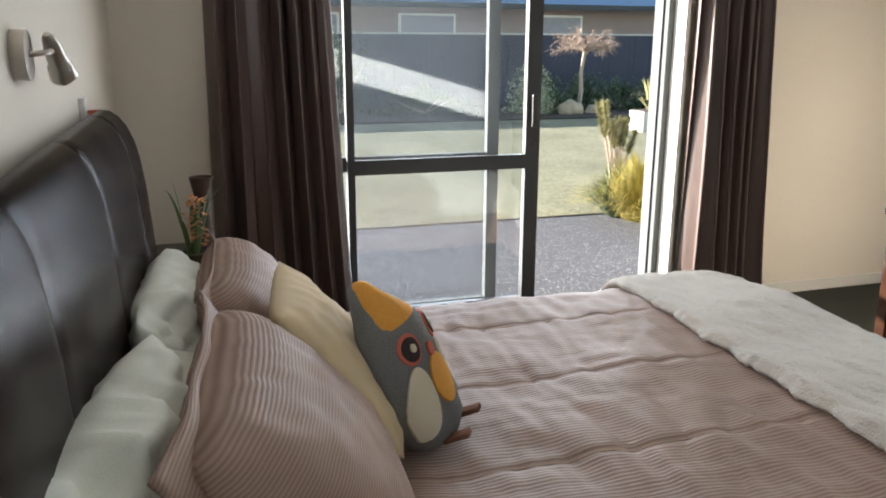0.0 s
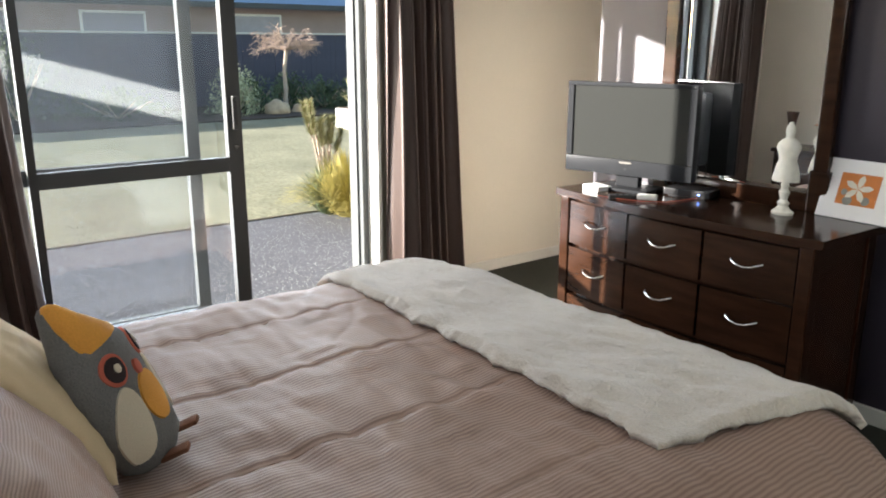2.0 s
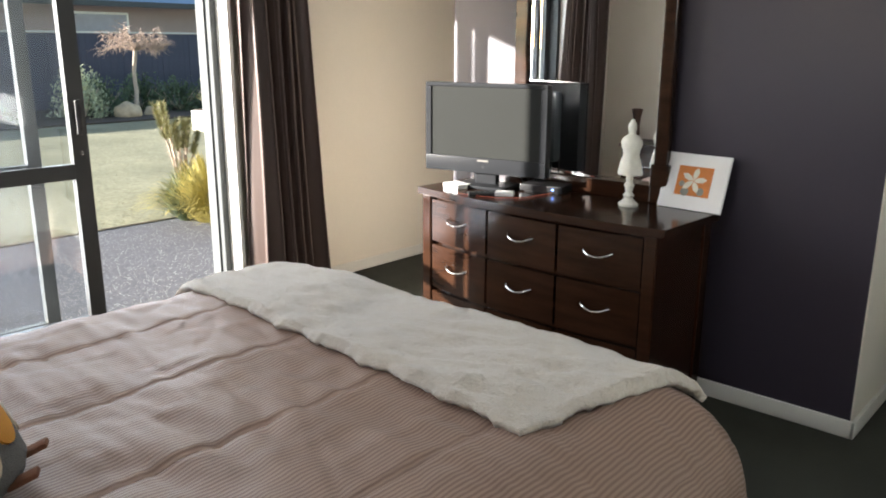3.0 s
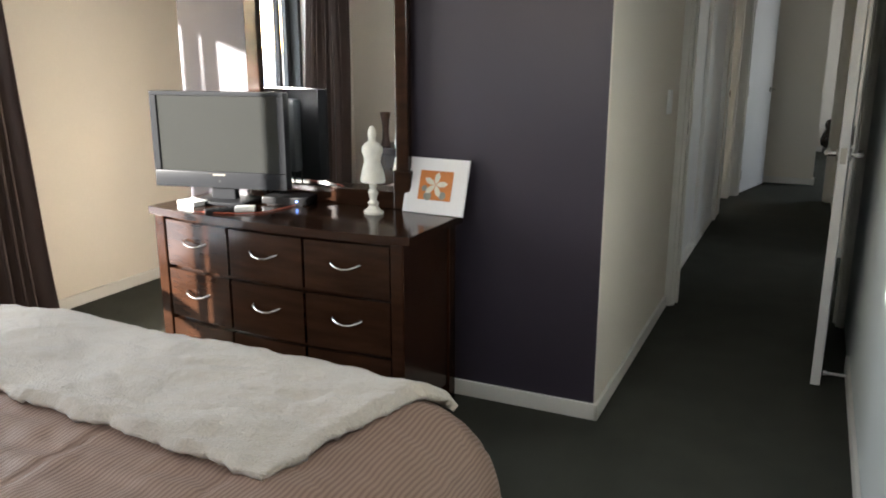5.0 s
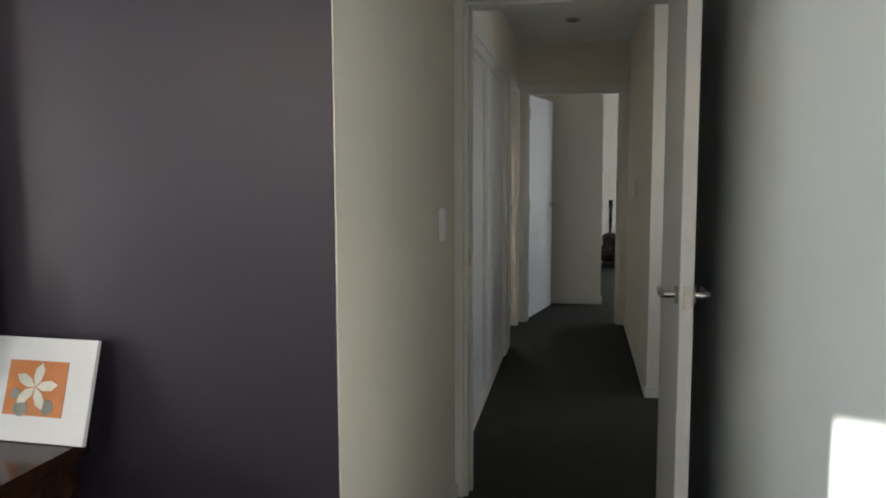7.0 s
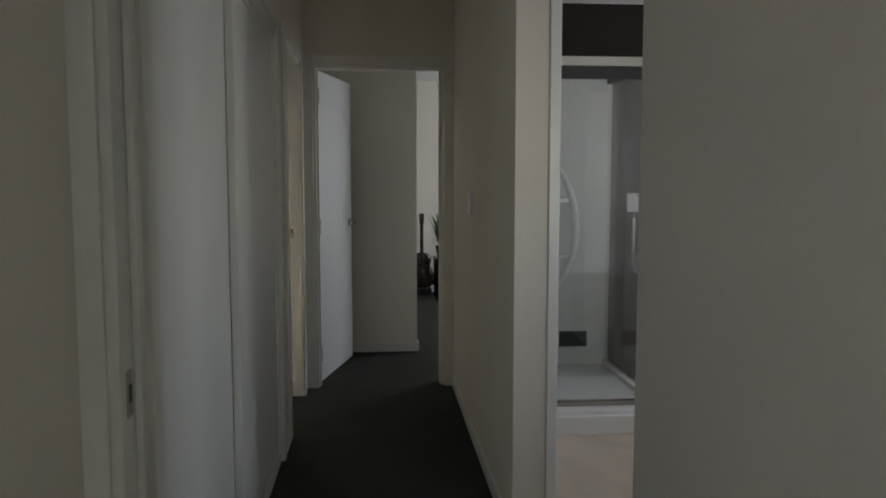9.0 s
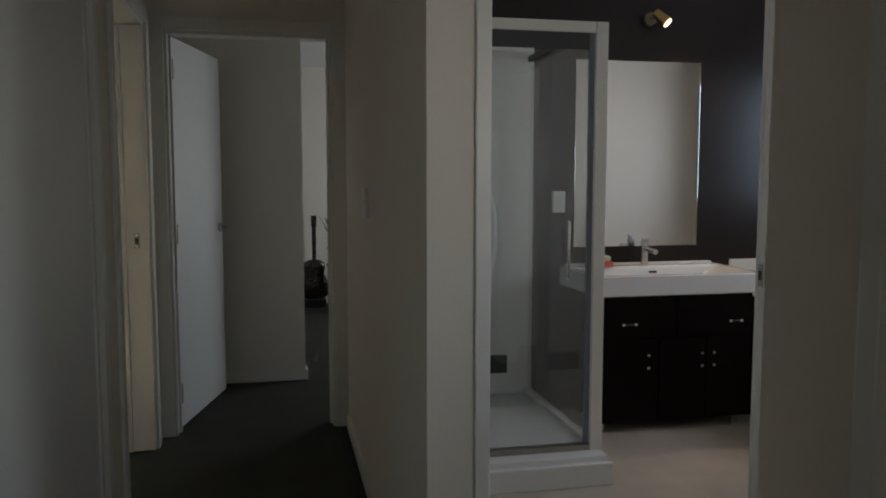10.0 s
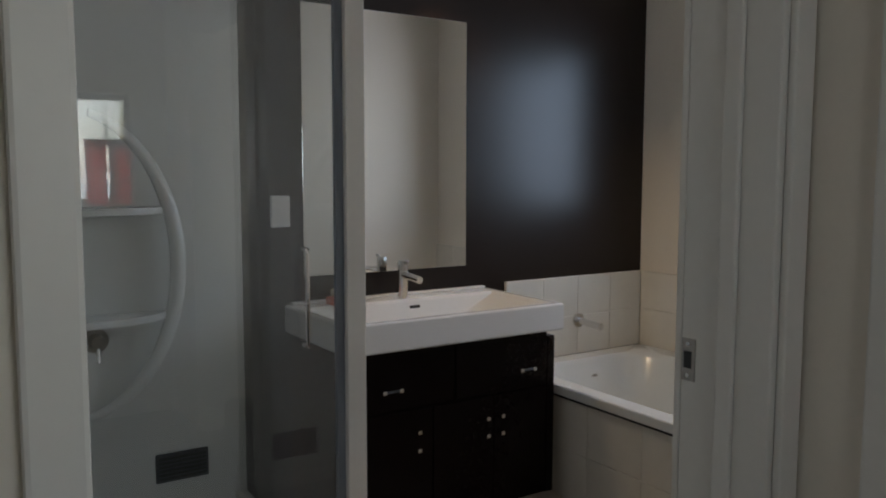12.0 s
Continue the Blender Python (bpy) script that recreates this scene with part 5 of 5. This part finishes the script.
for i in range(7):
    for j in range(2):
        x0, z0 = 6.034 + i * 0.276, TZ + 0.003 + j * 0.184
        part("tile", boxes((x0, -3.3025, z0, x0 + 0.272, -3.299, z0 + 0.180), bevel=0.002), TILE, ts2)
bl = thing("bathroom_spotlight", "small brass and chrome spotlight over the mirror", "wall lamp")
part("base", tube(bmesh.new(), (7.999, -1.93, 2.15), (7.975, -1.93, 2.15), 0.035, seg=24), NICKEL, bl, "", True)
part("arm", tube(bmesh.new(), (7.975, -1.93, 2.15), (7.93, -1.95, 2.15), 0.008), NICKEL, bl, "", True)
hd2 = part("head", tube(bmesh.new(), (7.94, -1.94, 2.175), (7.89, -1.985, 2.115), 0.026, 0.034, seg=20), BRASS, bl, "", True)
part("lens", tube(bmesh.new(), (7.8905, -1.985, 2.1155), (7.889, -1.9865, 2.1135), 0.027, seg=20), emitter("warm_lamp", (1.0, 0.78, 0.48), 0.7), hd2, "warm glowing lamp")

# ---- room beyond the hall ----
gt = thing("guitar", "dark acoustic guitar on a stand against the far wall", "guitar", m=pose(11.9, -0.285, 0.0) @ Matrix.Scale(0.79, 4))
part("body", lathe(bmesh.new(), [(0.10, 0.10), (0.17, 0.14), (0.19, 0.24), (0.15, 0.36), (0.12, 0.42), (0.14, 0.50), (0.13, 0.56), (0.06, 0.60)], 20, sx=0.28), GUITAR, gt, "", True)
part("neck", boxes((-0.02, -0.026, 0.58, 0.008, 0.026, 1.02), bevel=0.004), GUITAR, gt)
part("headstock", boxes((-0.02, -0.035, 1.02, 0.005, 0.035, 1.16), bevel=0.004), GUITAR, gt)
part("stand", boxes((-0.12, -0.14, 0.0, 0.08, 0.14, 0.10), bevel=0.01), BLACKP, gt)
ht = thing("plant_stand", "dark side table in the room beyond", "table", m=pose(11.6, -0.62, 0) @ Matrix.Diagonal((1, 1, 0.68, 1)))
part("top", boxes((-0.18, -0.22, 0.62, 0.18, 0.22, 0.66), bevel=0.004), ESPRESSO, ht)
for x in (-0.15, 0.15):
    for y in (-0.19, 0.19):
        part("leg", boxes((x - 0.02, y - 0.02, 0, x + 0.02, y + 0.02, 0.62)), ESPRESSO, ht)
hp = thing("house_plant", "green leafy house plant in a dark pot", "plant", m=pose(11.6, -0.50, 0.449))
part("pot", lathe(bmesh.new(), [(0.06, 0), (0.085, 0.13), (0.08, 0.13), (0.06, 0.02)]), BLACKP, hp, "", True)
bm = bmesh.new()
for k in range(34):
    a, r, h = rg.uniform(0, 6.28), rg.uniform(0.05, 0.22), rg.uniform(0.14, 0.52)
    blade(bm, (0.03 * math.cos(a), 0.03 * math.sin(a), 0.12), (r * math.cos(a), r * math.sin(a), h), 0.022, 0.06)
part("leaves", bm, LEAF, hp)

# ---- outside ----
G = -0.15
structure("ground", boxes((-260, 6.62, G - 0.3, 260, 260, G), (-260, -260, G - 0.3, 260, 3.8, G - 0.05)), LAWN, "winter-pale mown lawn", "lawn")
structure("patio", boxes((-14, 3.8, G - 0.3, 16, 6.60, G - 0.008)), GRAVEL, "grey exposed-aggregate patio", "patio")
structure("lawn_edging", boxes((-14, 6.60, G - 0.2, 16, 6.62, G + 0.004)), EDGE, "narrow weathered lawn edging strip", "edging")
structure("eave", boxes((-1.6, 3.80, 2.19, 12, 4.60, 2.34), (-1.2, 3.81, 2.12, 4.2, 3.83, 2.19)), WHITE, "white painted eave over the glass door", "eave")
structure("garden_bed", boxes((-14, 15.6, G - 0.2, 26, 19.4, G + 0.03)), MULCH, "dark bark mulch garden bed", "garden bed")
fe = thing("fence", "dark stained close-boarded timber fence", "fence")
bm0 = boxes((-0.074, -0.01, 0, 0.074, 0.01, 1.78))
fm = bpy.data.meshes.new("board")
bm0.to_mesh(fm)
bm0.free()
fm.materials.append(FENCE)
rg2 = random.Random(7)
for k in range(190):
    b = new("board", fm)
    b.matrix_world = pose(-4.0 + k * 0.152, 19.5 + rg2.uniform(-0.006, 0.006), G + rg2.uniform(-0.004, 0.004))
    b.parent = fe
part("cap_rail", boxes((-4.1, 19.44, G + 1.79, 25, 19.56, G + 1.83)), CONCRETE, fe)

nb = thing("neighbour_house", "single-storey brown brick house with a blue-grey roof behind the fence", "house")
part("wall", boxes((-8, 24.0, G, 30, 24.3, 2.60)), BRICK, nb)
roofb = bmesh.new()
rv0 = [roofb.verts.new(p) for p in ((-9, 23.3, 2.48), (31, 23.3, 2.48), (31, 28.5, 4.6), (-9, 28.5, 4.6), (-9, 23.3, 2.60), (31, 23.3, 2.60), (31, 28.5, 4.72), (-9, 28.5, 4.72))]
for f in ((0, 1, 2, 3), (7, 6, 5, 4), (0, 4, 5, 1), (2, 6, 7, 3), (1, 5, 6, 2), (0, 3, 7, 4)):
    roofb.faces.new([rv0[i] for i in f])
part("roof", roofb, ROOF, nb, "blue-grey pressed metal roof")
part("fascia", boxes((-9, 23.24, 2.44, 31, 23.30, 2.60)), ALUG, nb)
for x in (3.0, 6.6, 10.9):
    w = part("window", boxes((x - 0.9, 23.95, 0.9, x + 0.9, 23.995, 2.3)), TRIM, nb, "white framed window")
    part("pane", boxes((x - 0.83, 23.94, 0.97, x + 0.83, 23.96, 2.23)), HOUSEGLASS, w)


def clump(bm, at, r, h, n, w, rnd):
    for k in range(n):
        a, q = rnd.uniform(0, 6.28), rnd.uniform(0.08, 1.0) ** 0.8
        b = (at[0] + 0.16 * r * q * math.cos(a), at[1] + 0.16 * r * q * math.sin(a), at[2])
        t = (at[0] + r * q * math.cos(a), at[1] + r * q * math.sin(a), at[2] + h * rnd.uniform(0.7, 1.05) * (1.02 - 0.75 * q * q))
        blade(bm, b, t, w * rnd.uniform(0.6, 1.3), h * rnd.uniform(0.06, 0.22))


rg3 = random.Random(11)
for at, r, h, n, w, mt, nm, lb in (((3.42, 6.25, G), 0.70, 0.62, 1300, 0.0042, GOLDGRASS, "grass_clump", "golden ornamental grass clump beside the patio"), ((3.40, 5.80, G), 0.42, 0.34, 700, 0.0045, GOLDGRASS, "grass_clump", "low golden ornamental grass clump by the patio"), ((7.7, 13.0, 0.24), 0.45, 0.75, 60, 0.022, SPIKE, "spiky_plant", "spiky yellow-green plant in a white planter")):
    bm = bmesh.new()
    clump(bm, at, r, h, n, w, rg3)
    tagged(link(nm, bm, mt), lb, "plant")
green = bmesh.new()
clump(green, (3.30, 6.45, G), 0.42, 0.50, 420, 0.005, rg3)
tagged(link("grass_clump", green, SHRUB), "fresh green strappy clump among the golden grass", "plant")
sk = thing("feathery_shrub", "leggy shrub with feathery yellow-green tips by the lawn", "plant", m=pose(3.78, 7.3, G))
for k in range(8):
    a, h = 0.8 * k + 0.3, rg3.uniform(0.66, 1.02)
    out = rg3.uniform(0.10, 0.32)
    tip = Vector((out * math.cos(a) - 0.05, out * 0.6 * math.sin(a), h))
    st = part("stem", sweep(bmesh.new(), [(0.02 * math.cos(a), 0.02 * math.sin(a), 0), tuple(tip * 0.5 + Vector((0, 0, 0.06))), tuple(tip)], [0.014, 0.010, 0.005], 6), BARK, sk)
    bm = bmesh.new()
    for j in range(300):
        s0, a2 = rg3.uniform(0.62, 1.0), rg3.uniform(0, 6.28)
        c = Vector((tip.x * s0, tip.y * s0, tip.z * s0 + 0.06 * (1 - s0)))
        q = 0.075 * (1.2 - 0.5 * s0)
        blade(bm, c, c + Vector((q * math.cos(a2), q * math.sin(a2), rg3.uniform(0.02, 0.07))), 0.0045, 0.0, 2)
    part("foliage", bm, SPIKE, st)
    bm = bmesh.new()
    for j in range(60):
        s0, a2 = rg3.uniform(0.30, 0.62), rg3.uniform(0, 6.28)
        c = Vector((tip.x * s0, tip.y * s0, tip.z * s0 + 0.06))
        blade(bm, c, c + Vector((0.05 * math.cos(a2), 0.05 * math.sin(a2), rg3.uniform(-0.05, 0.01))), 0.004, 0.0, 2)
    part("dry_leaves", bm, TWIG, st, "dry brown lower leaves")
pl = thing("planter", "white square garden planter on the lawn", "planter")
part("box", boxes((7.4, 12.75, G, 8.0, 13.25, 0.22), bevel=0.02), CONCRETE, pl)
part("soil", boxes((7.44, 12.79, 0.22, 7.96, 13.21, 0.235)), MULCH, pl)


def boulder(at, r, seed):
    bm = bmesh.new()
    bmesh.ops.create_icosphere(bm, subdivisions=3, radius=1)
    for v in bm.verts:
        k = 1 + 0.28 * noise.noise(v.co * 1.3 + Vector((seed, 0, 0)))
        v.co = Vector((v.co.x * r * k, v.co.y * r * 0.8 * k, v.co.z * r * 0.7 * k))
    tagged(link("boulder", bm, ROCKM, smooth=True, m=pose(*at)), "rounded tan garden boulder in the mulch bed", "boulder", "garden boulders")


boulder((7.80, 16.5, G + 0.12), 0.30, 1)
boulder((8.50, 16.7, G + 0.06), 0.22, 5)


def shrub(at, r, h, n, material, label):
    bm = bmesh.new()
    for k in range(n):
        a, e = rg3.uniform(0, 6.28), rg3.uniform(0, 1.5)
        q = rg3.uniform(0.55, 1.0) * (1 + 0.25 * math.sin(3 * a + at[0]))
        p = Vector((r * q * math.cos(a) * math.cos(e), r * q * math.sin(a) * math.cos(e), h * q * math.sin(e)))
        d = Vector((rg3.gauss(0, 1), rg3.gauss(0, 1), rg3.gauss(0.4, 1))).normalized() * 0.075
        blade(bm, p, p + d, 0.020, 0.01, 2)
    tw = bmesh.new()
    for k in range(9):
        a = k * 0.7
        tube(tw, (0, 0, 0), (0.6 * r * math.cos(a), 0.6 * r * math.sin(a), 0.7 * h), 0.02, 0.006, 6)
    s = thing("shrub", label, "shrub", "garden shrubs", m=pose(*at))
    part("foliage", bm, material, s)
    part("branches", tw, BARK, s)


shrub((7.02, 16.9, G), 0.62, 0.92, 2200, VARIEG, "cream and green variegated shrub in front of the fence")
for at, r, h in (((7.75, 17.6, G), 0.65, 0.62), ((9.6, 17.5, G), 0.8, 0.6), ((10.6, 17.2, G), 0.9, 0.62), ((4.6, 17.5, G), 1.2, 0.5), ((2.8, 18.0, G), 0.9, 1.5), ((11.8, 17.6, G), 0.9, 0.7), ((9.0, 18.2, G), 0.6, 0.7)):
    shrub(at, r * 1.1, h * 1.1, 2000, SHRUB, "dense green garden shrub in front of the fence")

tr = thing("tree", "small bare standard tree with a pale trunk and umbrella of twigs", "tree", m=pose(8.36, 17.2, G))
part("trunk", sweep(bmesh.new(), [(0, 0, 0), (0.04, 0, 0.5), (0.03, 0.02, 0.9), (0.10, 0, 1.40)], [0.065, 0.05, 0.042, 0.046], 10), BARK, tr, "", True)
bm = bmesh.new()
crown = Vector((0.10, 0, 1.40))
for k in range(24):
    a, up = rg3.uniform(0, 6.28), rg3.uniform(-0.15, 1.0)
    d = Vector((math.cos(a) * math.cos(up), math.sin(a) * math.cos(up), math.sin(up) * 0.8 + 0.12))
    L = rg3.uniform(0.42, 0.72)
    knee, end = crown + d * L * 0.55 + Vector((0, 0, 0.07)), crown + d * L
    sweep(bm, [tuple(crown), tuple(knee), tuple(end)], [0.020, 0.012, 0.006], 5)
    for j in range(20):
        p = knee.lerp(end, rg3.uniform(0, 1))
        q = p + Vector((rg3.gauss(d.x * 0.12, 0.11), rg3.gauss(d.y * 0.12, 0.11), rg3.uniform(-0.24, 0.16)))
        mid = (p + q) / 2 + Vector((rg3.gauss(0, 0.02), rg3.gauss(0, 0.02), 0.04))
        sweep(bm, [tuple(p), tuple(mid), tuple(q)], [0.005, 0.004, 0.0025], 3)
        for i in range(2):
            e = mid + Vector((rg3.gauss(0, 0.06), rg3.gauss(0, 0.06), rg3.uniform(-0.08, 0.09)))
            sweep(bm, [tuple(mid), tuple(e)], [0.0035, 0.002], 3)
part("crown", bm, TWIG, tr, "umbrella of bare tan twigs")

# short turf over the near lawn
verts, faces = [], []
for k in range(26000):
    x, y = rg3.uniform(-1.0, 9.0), 6.63 + 7.5 * rg3.random() ** 1.6
    a, h, w = rg3.uniform(0, 6.28), rg3.uniform(0.005, 0.014), rg3.uniform(0.003, 0.007)
    if noise.noise(Vector((x * 1.3, y * 1.3, 0))) < -0.25 and rg3.random() < 0.6:
        continue
    i = len(verts)
    dx, dy = math.cos(a) * w, math.sin(a) * w
    verts += [(x - dx, y - dy, G - 0.002), (x + dx, y + dy, G - 0.002), (x + rg3.gauss(0, 0.015), y + rg3.gauss(0, 0.015), G + h)]
    faces.append((i, i + 1, i + 2))
turf = bpy.data.meshes.new("turf")
turf.from_pydata(verts, [], faces)
turf.materials.append(LAWN)
tagged(new("turf", turf), "short winter-pale blades of mown grass", "grass", kind="stuff")
